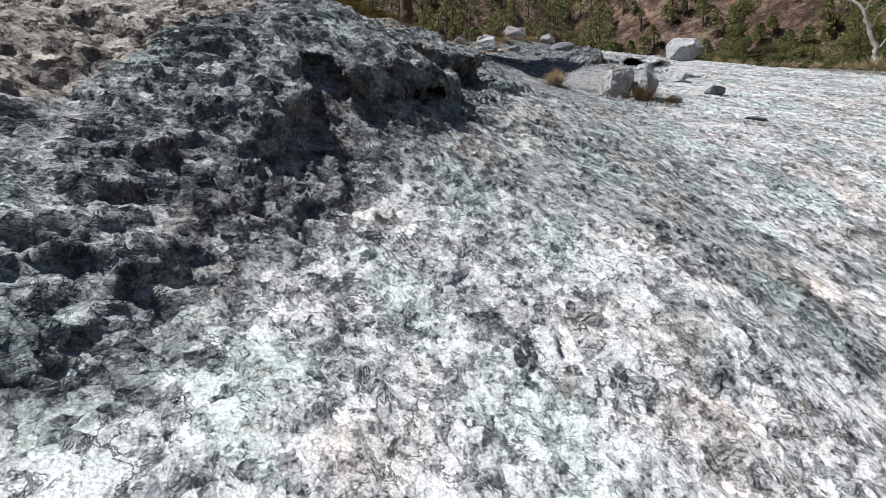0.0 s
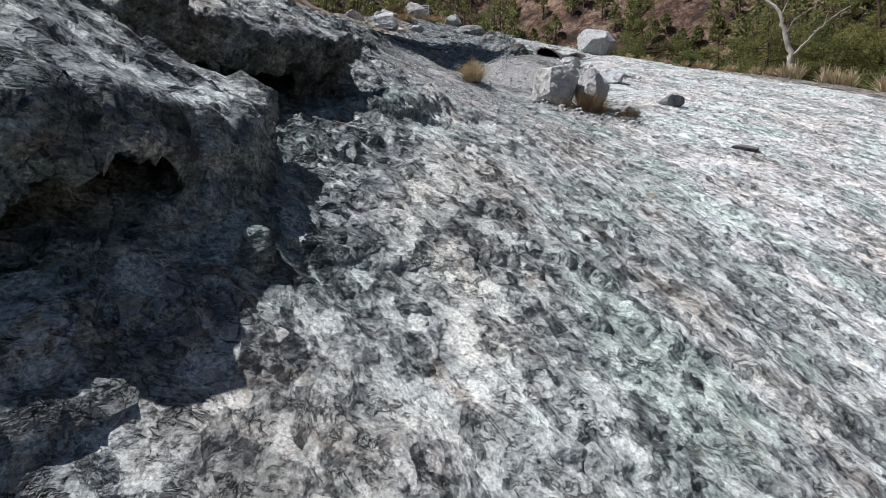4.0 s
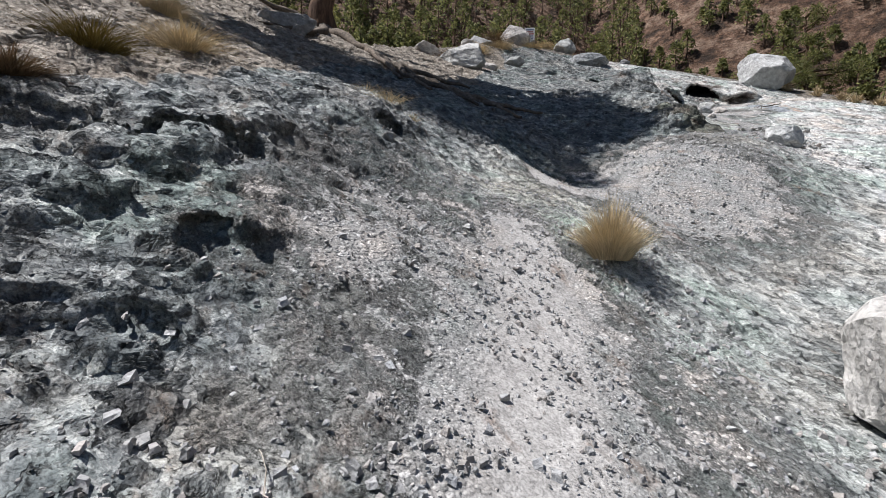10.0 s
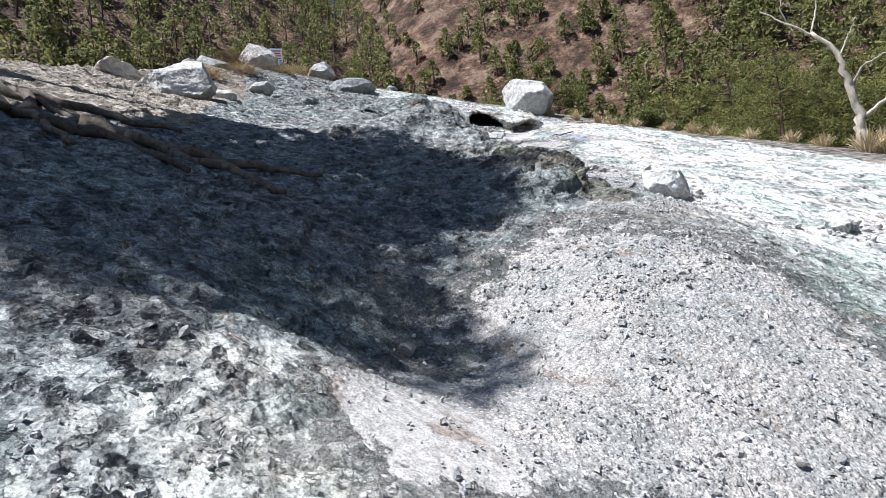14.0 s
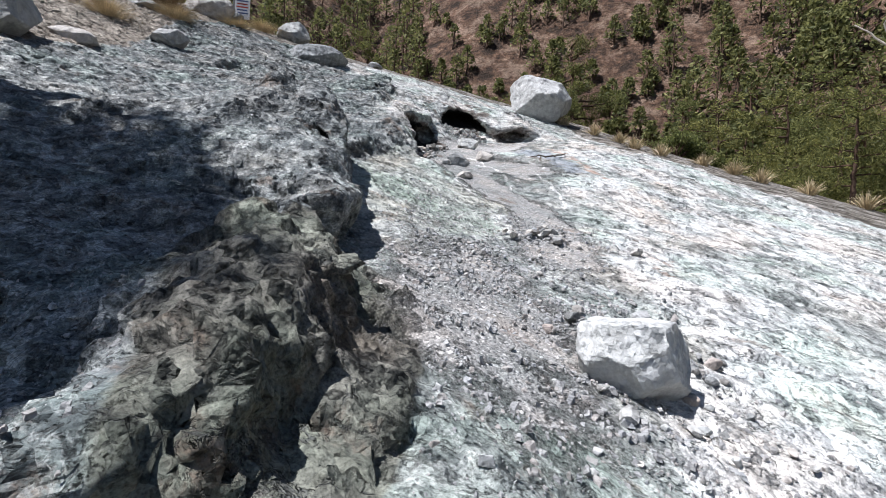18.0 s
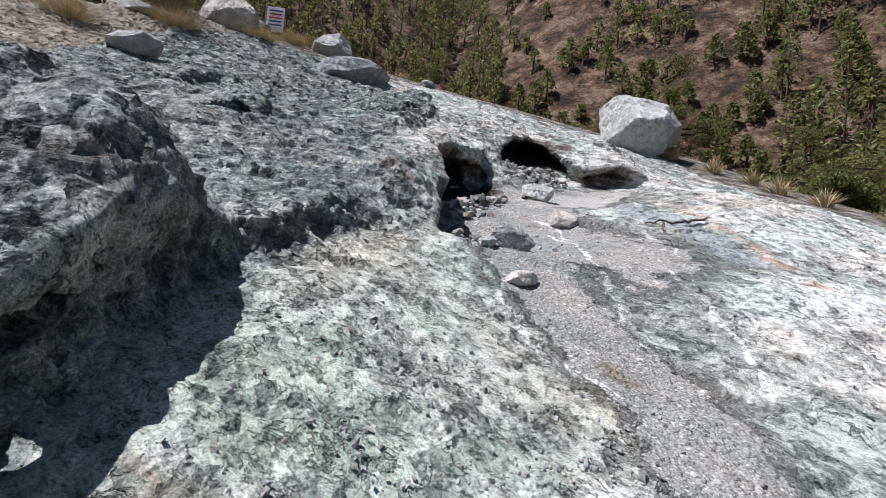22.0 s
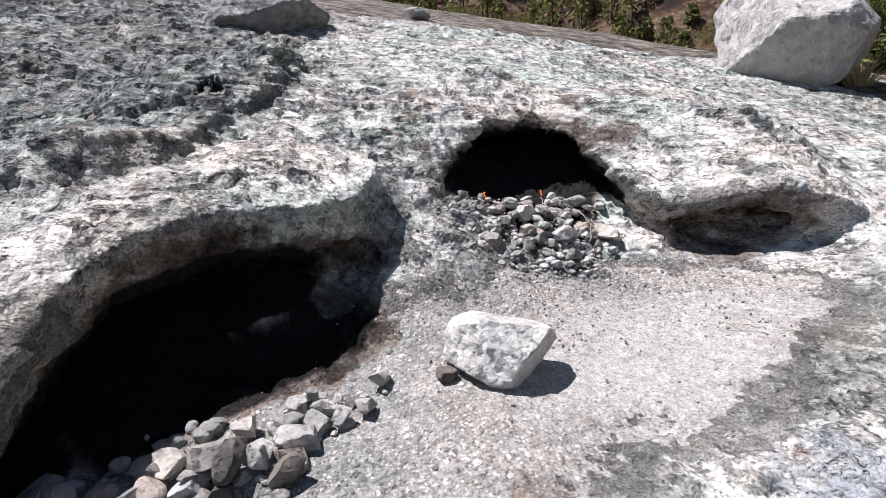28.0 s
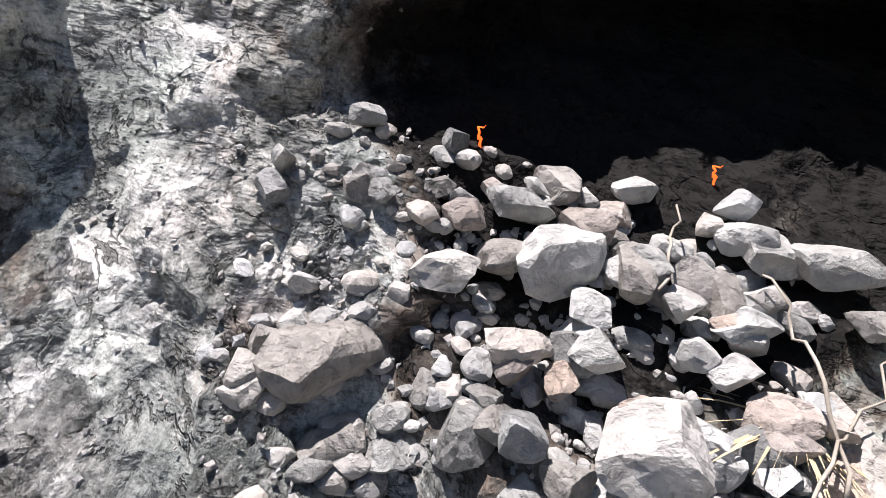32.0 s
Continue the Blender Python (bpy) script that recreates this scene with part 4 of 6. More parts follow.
def rock_sheet(name, x0, x1, y0, y1, step, w0, w1, gap=None):
    xs, ys, ws, D = rock_field(x0, x1, y0, y1, step, w0, w1)
    V, F = shell(D)
    x, y, w = x0 + V[:, 0] * step, y0 + V[:, 1] * step, w0 + V[:, 2] * step
    if gap:
        cx, cy = x[F].mean(1), y[F].mean(1)
        F = F[~((cx > gap[0]) & (cx < gap[1]) & (cy > gap[2]) & (cy < gap[3]))]
    P = np.stack([x, y, w + slope(x, y)], 1)
    z = zones(x, y)
    N = normals_of(P, F)
    amp = 0.026 + 0.014 * z["dark"] - 0.017 * z["gravel"] + 0.05 * z["crag"] - 0.008 * z["green"]
    c, s = math.cos(radians(32)), math.sin(radians(32))
    u, v = x * c - y * s, x * s + y * c
    lump = grain(u * 0.9, v * 1.3, P[:, 2] * 1.5, 3.0, 5, 0.6)
    ridge = 1 - 2 * np.abs(grain(u * 0.6, v * 1.5, P[:, 2] * 1.8, 5.0, 2))
    wx, wy = 0.12 * grain(x, y, P[:, 2], 2.5, 2), 0.12 * grain(y, x, P[:, 2], 2.5, 2)
    slabs = broken(u * 0.7 + wx, v * 1.2 + wy, P[:, 2] * 1.3, 2.6, 0)
    crumbs = broken(u * 0.8 + wx, v * 1.4 + wy, P[:, 2] * 1.4, 7.5, 9)
    bent = P[:, 2] + 0.12 * u + 0.16 * grain(u * 0.6, v, P[:, 2], 1.6, 3)
    layers = 0 * x
    for k, part_ in ((6.5, 1.0), (15.0, 0.5)):
        saw = np.mod(bent * k + 0.6 * grain(u, v, P[:, 2], 3.5, 2), 1.0)
        layers = layers + part_ * (np.minimum(saw, (1 - saw) * 4.0) - 0.4)
    layers = layers * np.clip(0.7 + 1.2 * grain(x, y, 61 + 0 * x, 1.1, 2), 0.1, 1.4)
    calm = 1 - 0.25 * z["crag"]
    P = P + N * (amp * (0.55 * lump * calm + 0.15 * ridge + 0.95 * slabs + 0.5 * crumbs * calm) + 0.045 * z["folia"] * layers)[:, None]
    soot_shade = np.zeros(len(x))
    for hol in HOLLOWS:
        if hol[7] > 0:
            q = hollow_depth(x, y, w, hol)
            soot_shade = np.maximum(soot_shade, 0.62 * hol[7] * ss(1.75, 1.05, q + 0.7 * lump) * ss(-0.25, 0.05, w - hol[2]))
            # whole inside, floor as well: the hollow's darkness put into the colour
            soot_shade = np.maximum(soot_shade, hol[7] * ss(1.4, 1.08, q) * (0.85 + 0.15 * ss(-0.12, 0.06, w - hol[2] + 0.6 * hol[5])))
    me = mesh_from_arrays(name, P, F)
    z["soot_shade"] = soot_shade
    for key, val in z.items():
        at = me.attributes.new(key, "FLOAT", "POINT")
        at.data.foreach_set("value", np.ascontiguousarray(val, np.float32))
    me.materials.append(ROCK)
    top = np.where(D < 0, ws[None, None, :], w0).max(2) + step * 0.5
    solid = np.cumprod(D < 0, axis=2).sum(2)
    floor_ = w0 + (solid - 0.5) * step
    base = slope(*np.meshgrid(xs, ys, indexing="ij"))
    peak, low = np.full(top.shape, -1e9), np.full(top.shape, 1e9)
    i = np.clip(((P[:, 0] - x0) / step + 0.5).astype(int), 0, len(xs) - 1)
    j = np.clip(((P[:, 1] - y0) / step + 0.5).astype(int), 0, len(ys) - 1)
    np.maximum.at(peak, (i, j), P[:, 2])
    np.minimum.at(low, (i, j), P[:, 2])
    return me, (xs, ys, step, np.where(peak < -1e8, top + base, peak), np.where(low > 1e8, floor_ + base, low))


FINE = (8.8, 13.4, 27.6, 32.6)
main_mesh, MAIN = rock_sheet("rock", -4.0, 17.5, 0.6, 37.0, 0.036, -0.6, 0.9, (FINE[0] + 0.12, FINE[1] - 0.12, FINE[2] + 0.12, FINE[3] - 0.12))
fine_mesh, DETAIL = rock_sheet("rock", FINE[0], FINE[1], FINE[2], FINE[3], 0.022, -1.0, 0.95)


def height_at(x, y, under=False):
    """Height of the rock at x, y: its top, or under an overhang its floor."""
    grid = MAIN
    if FINE[0] + 0.15 < x < FINE[1] - 0.15 and FINE[2] + 0.15 < y < FINE[3] - 0.15:
        grid = DETAIL
    xs, ys, st, top, low = grid
    i, j = int((x - xs[0]) / st + 0.5), int((y - ys[0]) / st + 0.5)
    if 1 <= i < len(xs) - 1 and 1 <= j < len(ys) - 1:
        a = (low if under else top)[i - 1:i + 2, j - 1:j + 2]
        return float(np.median(a))
    return float(slope(x, y))


def floors_at(x, y):
    """Heights of the rock's floor under many places at once."""
    out = slope(x, y)
    for (xs, ys, st, top, low), m in ((MAIN, (-4, 17.4, 0.7, 36.9)), (DETAIL, (FINE[0] + 0.15, FINE[1] - 0.15, FINE[2] + 0.15, FINE[3] - 0.15))):
        i = np.clip(((x - xs[0]) / st + 0.5).astype(int), 0, len(xs) - 1)
        j = np.clip(((y - ys[0]) / st + 0.5).astype(int), 0, len(ys) - 1)
        out = np.where((x > m[0]) & (x < m[1]) & (y > m[2]) & (y < m[3]), low[i, j], out)
    return out


tagged(new("ground", main_mesh), "weathered grey-green and white rock slope with dark rough ledges", "rock slope", kind="structure")
tagged(new("ground_at_vents", fine_mesh), "pale rock with fire vents and hollows, sooty and with shade painted in", "rock slope", kind="structure")


def far_sheet():
    """The ground beyond the rock, in one sheet out to the opposite hillside."""
    gx = np.concatenate([np.linspace(-140, -12, 44), np.arange(-11, 30, 0.7), np.linspace(31, 190, 64)])
    gy = np.concatenate([np.linspace(-60, -4, 22), np.arange(-3, 55, 0.7), np.linspace(56, 230, 70)])
    X, Y = np.meshgrid(gx, gy, indexing="ij")
    Z = far_height(X, Y)
    inside = ss(-3.9, -2.6, X) * ss(17.4, 16.0, X) * ss(0.7, 2.0, Y) * ss(36.9, 35.6, Y)
    Z = Z - 1.6 * inside + (1 - inside) * 0.06 * grain(X, Y, 0 * X, 0.8, 4)
    idx = np.arange(X.size).reshape(X.shape)
    F = np.stack([idx[:-1, :-1], idx[1:, :-1], idx[1:, 1:], idx[:-1, 1:]], -1).reshape(-1, 4)
    me = mesh_from_arrays("far_ground", np.stack([X, Y, Z], -1).reshape(-1, 3), F)
    z = zones(X.ravel(), Y.ravel())
    z["soot_shade"] = np.zeros(X.size)
    r = np.hypot(X - 8, Y - 20).ravel()
    z["red"] = ss(26, 40, r) 
    z["soil"] = np.maximum(z["soil"], ss(-3.6, -4.6, X.ravel()) * 0.7)
    for key, val in z.items():
        at = me.attributes.new(key, "FLOAT", "POINT")
        at.data.foreach_set("value", np.ascontiguousarray(val, np.float32))
    return me


def far_height(X, Y):
    Z = slope(X, Y)
    dx, dy = X - 8.0, Y - 20.0
    r, az = np.hypot(dx, dy), np.degrees(np.arctan2(dx, dy))
    top = np.interp(az, [-180, -90, -40, -12, 4, 9, 12, 15, 22, 40, 70, 100, 140, 180], [3, 16, 30, 33, 30, 27.5, 25.5, 27.5, 33, 37, 38, 30, 8, 3])
    rise = ss(26, 105, r)
    hill = 8.5 + r * np.tan(np.radians(-5 + (top + 5) * rise**0.8)) + (2.5 * grain(X, Y, 0 * X, 0.06, 4) + 2.2 * np.abs(grain(X, Y, 4 + 0 * X, 0.16, 4))) * ss(30, 60, r)
    hill = np.where(r > 120, 8.5 + 120 * np.tan(np.radians(top)) - 0.1 * (r - 120), hill)
    first = np.interp(az, [-180, -60, 0, 25, 180], [60, 40, 30, 20, 24])
    k = ss(0, 1, (r - first) / (first * 0.9)) * ss(175, 130, np.abs(az))
    return Z * (1 - k) + hill * k


def far_material():
    m, n, l, b = shader("hillside_soil", 0.95)
    mid = noise_tex(n, l, 0.35, 8, 0.7)
    fine = noise_tex(n, l, 2.6, 8, 0.7)
    red = ramp(n, l, mid, [(0.4, (0.05, 0.033, 0.022)), (0.5, (0.165, 0.095, 0.06)), (0.6, (0.31, 0.215, 0.155))])
    soil = ramp(n, l, fine, [(0.38, (0.18, 0.155, 0.125)), (0.5, (0.33, 0.295, 0.25)), (0.62, (0.48, 0.445, 0.4))])
    a = n.new("ShaderNodeAttribute")
    a.attribute_name = "red"
    col = mix(n, l, a.outputs["Fac"], soil, red)
    col = mix(n, l, 0.6, col, ramp(n, l, fine, [(0.4, (0.35, 0.35, 0.35)), (0.6, (1.4, 1.4, 1.4))]), "MULTIPLY")
    crag = chips(n, l, 0.7)
    col = mix(n, l, 0.6, col, ramp(n, l, crag, [(0.1, (0.5, 0.5, 0.5)), (0.5, (1.0, 1.0, 1.0)), (0.9, (1.4, 1.35, 1.3))]), "MULTIPLY")
    l.new(col, b.inputs["Base Color"])
    x = bump(n, l, b, mid, 1.0, 2.0)
    x = bump(n, l, b, crag, 0.8, 0.5, x)
    bump(n, l, b, fine, 1.0, 0.2, x)
    return m


FARMAT = far_material()
far_mesh = far_sheet()
far_mesh.materials.append(FARMAT)
tagged(new("hillside", far_mesh), "reddish-brown soil hillside with scattered rock", "hillside", kind="structure")

# ---- builders of stones, wood and plants ----


def part(name, me, material, parent, label=""):
    ob = new(name, me)
    if material and not me.materials:
        me.materials.append(material)
    ob.parent = parent
    if label:
        ob["label"] = label
    return ob


def ball(level):
    bm = bmesh.new()
    bmesh.ops.create_icosphere(bm, subdivisions=level, radius=1.0)
    v = np.array([p.co[:] for p in bm.verts])
    f = np.array([[q.index for q in p.verts] for p in bm.faces])
    bm.free()
    return v, f


BALLS = {k: ball(k) for k in (1, 2, 3, 4, 5)}


def stone_shape(seed, level, cuts=9, lumps=0.12, depth=(0.55, 0.85)):
    """A unit stone: a ball cut by random planes and roughened."""
    rng = np.random.RandomState(seed)
    v, f = BALLS[level]
    v = v.copy()
    for _ in range(cuts):
        d = rng.normal(size=3)
        d /= np.linalg.norm(d)
        lim = rng.uniform(*depth)
        h = v @ d
        v = v - np.maximum(h - lim, 0)[:, None] * d * 0.985
    o = rng.uniform(0, 40, 3)
    g = grain(v[:, 0] + o[0], v[:, 1] + o[1], v[:, 2] + o[2], 2.4, 3 if level < 4 else 6, 0.62)
    if lumps > 0.2:
        g = g * 0.4 + 0.55 * broken(v[:, 0] + o[0], v[:, 1] + o[1], v[:, 2] + o[2], 1.7, 3) + 0.16 * broken(v[:, 0] + o[0], v[:, 1] + o[1], v[:, 2] + o[2], 4.5, 8)
    v = v * (1 + lumps * g)[:, None]
    v /= np.abs(v).max(0)
    return v, f


def stone_mesh(name, seed, level, size, cuts=9, lumps=0.12, mat=None, smooth=False, depth=(0.55, 0.85)):
    v, f = stone_shape(seed, level, cuts, lumps, depth)
    me = mesh_from_arrays(name, v * np.array(size) * 0.5, f, smooth)
    if mat:
        me.materials.append(mat)
    return me


def boulder(name, x, y, size, yaw, tilt, mat, seed, label, category="rock", group="", sink=0.12, level=5, cuts=22, lumps=0.10, under=False, depth=(0.56, 0.9), lift=0.0):
    """A stone of size (width, depth, height) that rests in the ground at x, y."""
    me = stone_mesh(name, seed, level, size, cuts, lumps, mat, False, depth)
    ob = new(name, me)
    lean = pose(0, 0, 0, tilt, 0, yaw)
    low = min((lean @ v.co).z for v in me.vertices)
    base = min(height_at(x + a * size[0] * 0.25, y + b * size[1] * 0.25, under) for a in (-1, 1) for b in (-1, 1))
    ob.matrix_world = Matrix.Translation((x, y, base - low - sink * size[2] + lift)) @ lean
    return tagged(ob, label, category, group)


def tube(points, radii, sides=8, wander=0.0, seed=0):
    """A tapered limb along a line of points."""
    rng = np.random.RandomState(seed)
    P, R = np.array(points, float), np.array(radii, float)
    n = max(2, int(len(P) * 4))
    t = np.linspace(0, len(P) - 1, n)
    k = np.arange(len(P))
    C = np.stack([np.interp(t, k, P[:, i]) for i in range(3)], 1)
    for _ in range(2):
        C[1:-1] = (C[:-2] + 2 * C[1:-1] + C[2:]) / 4
    C[1:-1] += rng.normal(size=(n - 2, 3)) * wander
    r = np.interp(t, k, R)
    T = np.gradient(C, axis=0)
    T /= np.linalg.norm(T, axis=1, keepdims=True)
    ref = np.where(np.abs(T[:, 2:]) > 0.9, [[1.0, 0, 0]], [[0, 0, 1.0]])
    A = np.cross(T, ref)
    A /= np.linalg.norm(A, axis=1, keepdims=True)
    B = np.cross(T, A)
    a = np.linspace(0, 2 * np.pi, sides, endpoint=False)
    rr = r[:, None] * (1 + 0.12 * rng.normal(size=(n, sides)))
    V = C[:, None, :] + rr[..., None] * (np.cos(a)[None, :, None] * A[:, None, :] + np.sin(a)[None, :, None] * B[:, None, :])
    idx = np.arange(n * sides).reshape(n, sides)
    F = np.stack([idx[:-1], np.roll(idx[:-1], -1, 1), np.roll(idx[1:], -1, 1), idx[1:]], -1).reshape(-1, 4)
    V = np.concatenate([V.reshape(-1, 3), C[-1:], C[:1]])
    e = n * sides
    last, firs = idx[-1], idx[0]
    caps = np.concatenate([np.stack([last, np.roll(last, -1), np.full(sides, e), np.full(sides, e)], 1), np.stack([np.roll(firs, -1), firs, np.full(sides, e + 1), np.full(sides, e + 1)], 1)])
    return V, F, caps


def join_arrays(parts):
    V, F, o = [], [], 0
    for v, f in parts:
        V.append(v)
        F.append(f + o)
        o += len(v)
    return np.concatenate(V), np.concatenate(F)


def limb_mesh(name, limbs, mat):
    """One mesh of several tapered limbs: (points, radii, sides)."""
    tris = []
    for s, (p, r, k) in enumerate(limbs):
        v, f, c = tube(p, r, k, 0.012 * np.linalg.norm(np.array(p[-1]) - np.array(p[0])) ** 0.5, s)
        f3 = np.concatenate([f[:, [0, 1, 2]], f[:, [0, 2, 3]], c[:, :3]])
        tris.append((v, f3))
    me = mesh_from_arrays(name, *join_arrays(tris))
    me.materials.append(mat)
    return me


def leaf_quads(centres, length, width, rng, droop=0.0, out=None):
    """Small leaf blades at the given places, turned at random."""
    n = len(centres)
    u = rng.normal(size=(n, 3))
    if out is not None:
        u = u * 0.6 + out
    u[:, 2] -= droop
    u /= np.linalg.norm(u, axis=1, keepdims=True)
    v = np.cross(u, rng.normal(size=(n, 3)))
    v /= np.linalg.norm(v, axis=1, keepdims=True)
    L = length * rng.uniform(0.6, 1.3, (n, 1))
    W = width * rng.uniform(0.6, 1.3, (n, 1))
    a = centres - u * L / 2
    b = centres + v * W / 2
    c = centres + u * L / 2
    d = centres - v * W / 2
    V = np.stack([a, b, c, d], 1).reshape(-1, 3)
    return V, np.arange(4 * n).reshape(-1, 4)


def crown_points(rng, blobs, count):
    """Places for leaves in uneven clumps: blobs are (x, y, z, radius)."""
    blobs = np.array(blobs)
    wgt = blobs[:, 3] ** 2
    pick = rng.choice(len(blobs), count, p=wgt / wgt.sum())
    d = rng.normal(size=(count, 3))
    d /= np.linalg.norm(d, axis=1, keepdims=True)
    r = blobs[pick, 3] * rng.uniform(0.25, 1.0, count) ** 0.45
    return blobs[pick, :3] + d * r[:, None] * np.array([1, 1, 0.6]), d


def pine_template(name, seed, height, trunk_r, bare=0.35, spread=0.28, leaves=2600, leaf=(0.34, 0.09), mat=None, lean=0.0):
    """A pine with bent trunk, bare lower limbs and open clumps of needles."""
    rng = np.random.RandomState(seed)
    top = Empty(name)
    bend = rng.normal(size=2) * 0.03 * height
    axis = lambda q: np.array([bend[0] * math.sin(q * 3) + lean * q * height, bend[1] * q, q * height])
    trunk = [axis(q) for q in np.linspace(-0.06, 1, 7)]
    limbs = [(trunk, list(np.linspace(1.0, 0.15, 7) * trunk_r), 10)]
    blobs = []
    for i in range(17):
        q = bare + (1 - bare) * (i + rng.uniform()) / 17
        a = rng.uniform(0, 6.28)
        reach = height * spread * (1.15 - 0.75 * (q - bare) / (1 - bare)) * rng.uniform(0.6, 1.2)
        s = axis(q)
        mid = s + np.array([math.cos(a) * reach * 0.55, math.sin(a) * reach * 0.55, 0.05 * reach])
        e = s + np.array([math.cos(a) * reach, math.sin(a) * reach, rng.uniform(0.0, 0.3) * reach])
        limbs.append(([s, mid, e], [trunk_r * 0.32, trunk_r * 0.2, trunk_r * 0.06], 5))
        for k in (0.55, 0.8, 1.0):
            p = s + (e - s) * k + rng.normal(size=3) * 0.12 * reach
            blobs.append((*p, reach * rng.uniform(0.22, 0.42)))
    blobs.append((*axis(1.0), height * 0.08))
    part("trunk", limb_mesh("trunk", limbs, BARK), None, top)
    c, d = crown_points(rng, blobs, leaves)
    me = mesh_from_arrays("crown", *leaf_quads(c, leaf[0], leaf[1], rng, 0.1, d * 0.7), False)
    part("crown", me, mat or NEEDLE, top)
    return top


def Empty(name):
    ob = new(name)
    ob.empty_display_size = 0.2
    return ob


def bush_template(name, seed, size, leaves, mat, leaf=(0.10, 0.05), woody=True):
    rng = np.random.RandomState(seed)
    top = Empty(name)
    blobs, limbs = [], []
    for i in range(11):
        a, q = rng.uniform(0, 6.28), rng.uniform(0.2, 1.0)
        p = np.array([math.cos(a) * q * size[0] / 2, math.sin(a) * q * size[0] / 2, size[1] * (0.25 + 0.65 * rng.uniform() * (1.15 - q * 0.6))])
        blobs.append((*p, size[0] * rng.uniform(0.12, 0.24)))
        limbs.append(([np.array([0, 0, -0.1]), p * [0.4, 0.4, 0.6], p], [0.03 * size[0], 0.018 * size[0], 0.006 * size[0]], 5))
    part("stems", limb_mesh("stems", limbs, BARK), None, top)
    c, d = crown_points(rng, blobs, leaves)
    part("foliage", mesh_from_arrays("foliage", *leaf_quads(c, leaf[0], leaf[1], rng, 0.0, d * 0.8), False), mat, top)
    return top


def tuft_mesh(name, seed, blades, radius, height, mat, droop=0.35, width=0.006, spread=1.0, tangle=0.12):
    """Curved, tapering dry blades out of one root."""
    rng = np.random.RandomState(seed)
    a = rng.uniform(0, 6.28, blades)
    q = rng.uniform(0, 1, blades) ** 0.7
    root = np.stack([np.cos(a) * q * radius * (0.25 + tangle), np.sin(a) * q * radius * (0.25 + tangle), np.full(blades, -0.03)], 1)
    h = height * rng.uniform(0.55, 1.1, blades) * (1 - 0.35 * q)
    out = np.stack([np.cos(a), np.sin(a)], 1) * (q * radius * spread)[:, None] + rng.normal(size=(blades, 2)) * radius * tangle
    side = np.stack([-np.sin(a + rng.normal(size=blades)), np.cos(a + rng.normal(size=blades)), np.zeros(blades)], 1) * width
    rows = []
    for t, w in ((0, 1.0), (0.4, 0.9), (0.75, 0.6), (1.0, 0.12)):
        c = root.copy()
        c[:, :2] += out * t**1.4
        c[:, 2] += h * t - droop * h * t**3 * q
        rows += [c - side * w, c + side * w]
    V = np.stack(rows, 1)
    i = np.arange(blades)[:, None] * 8
    F = np.concatenate([i + np.array([[k, k + 1, k + 3, k + 2]]) for k in (0, 2, 4)])
    me = mesh_from_arrays(name, V.reshape(-1, 3), F, False)
    me.materials.append(mat)
    return me


def tuft(name, x, y, blades, radius, height, mat, seed, label, category="grass tuft", group="", **kw):
    ob = new(name, tuft_mesh(name, seed, blades, radius, height, mat, **kw))
    ob.location = (x, y, height_at(x, y))
    return tagged(ob, label, category, group)


# ---- boulders and single stones ----
boulder("boulder", 16.9, 36.3, (2.8, 2.3, 2.25), 10, 0, PALE, 147, "large pale grey angular boulder resting on the crest", "boulder", sink=0.08, cuts=16, depth=(0.62, 0.92))
half = Empty("split_boulder")
half.location = (5.0, 14.0, height_at(5.0, 14.0))
tagged(half, "pale split boulder with a dark crack, dry brush below it", "boulder")
for nm, dx, dy, dz, sz, yaw, tilt, sd in (("west_block", -0.28, 0.0, 0.36, (0.84, 0.85, 1.0), 12, -9, 7), ("east_block", 0.42, -0.16, 0.24, (0.82, 0.85, 0.92), -14, 12, 12)):
    blk = part(nm, stone_mesh(nm, sd, 5, sz, 24, 0.09, PALE, False, (0.58, 0.9)), None, half)
    blk.matrix_basis = pose(dx, dy, dz, -8, tilt, yaw)
boulder("rock", 5.95, 13.35, (0.5, 0.4, 0.34), 30, 0, GREY, 3, "small grey rock beside the split boulder")
boulder("rock", 7.55, 14.4, (0.62, 0.45, 0.36), 10, 10, GREY, 5, "grey jagged rock on white crust")
boulder("rock", 8.0, 17.95, (1.05, 0.8, 0.5), -12, 16, PALE, 8, "flat pale slab tilted over its own shadow", sink=0.05)
boulder("rock", 7.0, 11.6, (0.5, 0.3, 0.2), 0, 0, DARKST, 9, "low dark stone on white rock")
boulder("rock", 8.22, 21.05, (0.68, 0.55, 0.58), -20, -6, WHITE, 21, "white wedge-shaped block among small stones", sink=0.2)
boulder("rock", 7.95, 20.75, (0.16, 0.12, 0.09), 40, 0, WHITE, 22, "small white stone on gravel", level=4)
boulder("rock", 8.1, 20.25, (0.17, 0.12, 0.09), 10, 0, WHITE, 23, "small white stone on gravel", level=4)
boulder("rock", 9.50, 26.33, (0.30, 0.24, 0.16), 20, 0, WHITE, 24, "white rounded stone on dark gravel", level=4)
boulder("rock", 9.66, 27.12, (0.46, 0.34, 0.30), -12, 10, GREY, 25, "grey angular rock on gravel", level=4)
boulder("rock", 9.40, 26.98, (0.18, 0.13, 0.12), 35, 0, PALE, 26, "small pale stone beside a grey rock", level=4)
boulder("rock", 10.82, 28.42, (0.48, 0.34, 0.32), -30, 14, PALE, 27, "pale grey wedge of rock on gravel")
boulder("rock", 11.12, 30.0, (0.58, 0.48, 0.36), 8, 6, WHITE, 28, "white angular block with a crack, flat on gravel", sink=0.08)
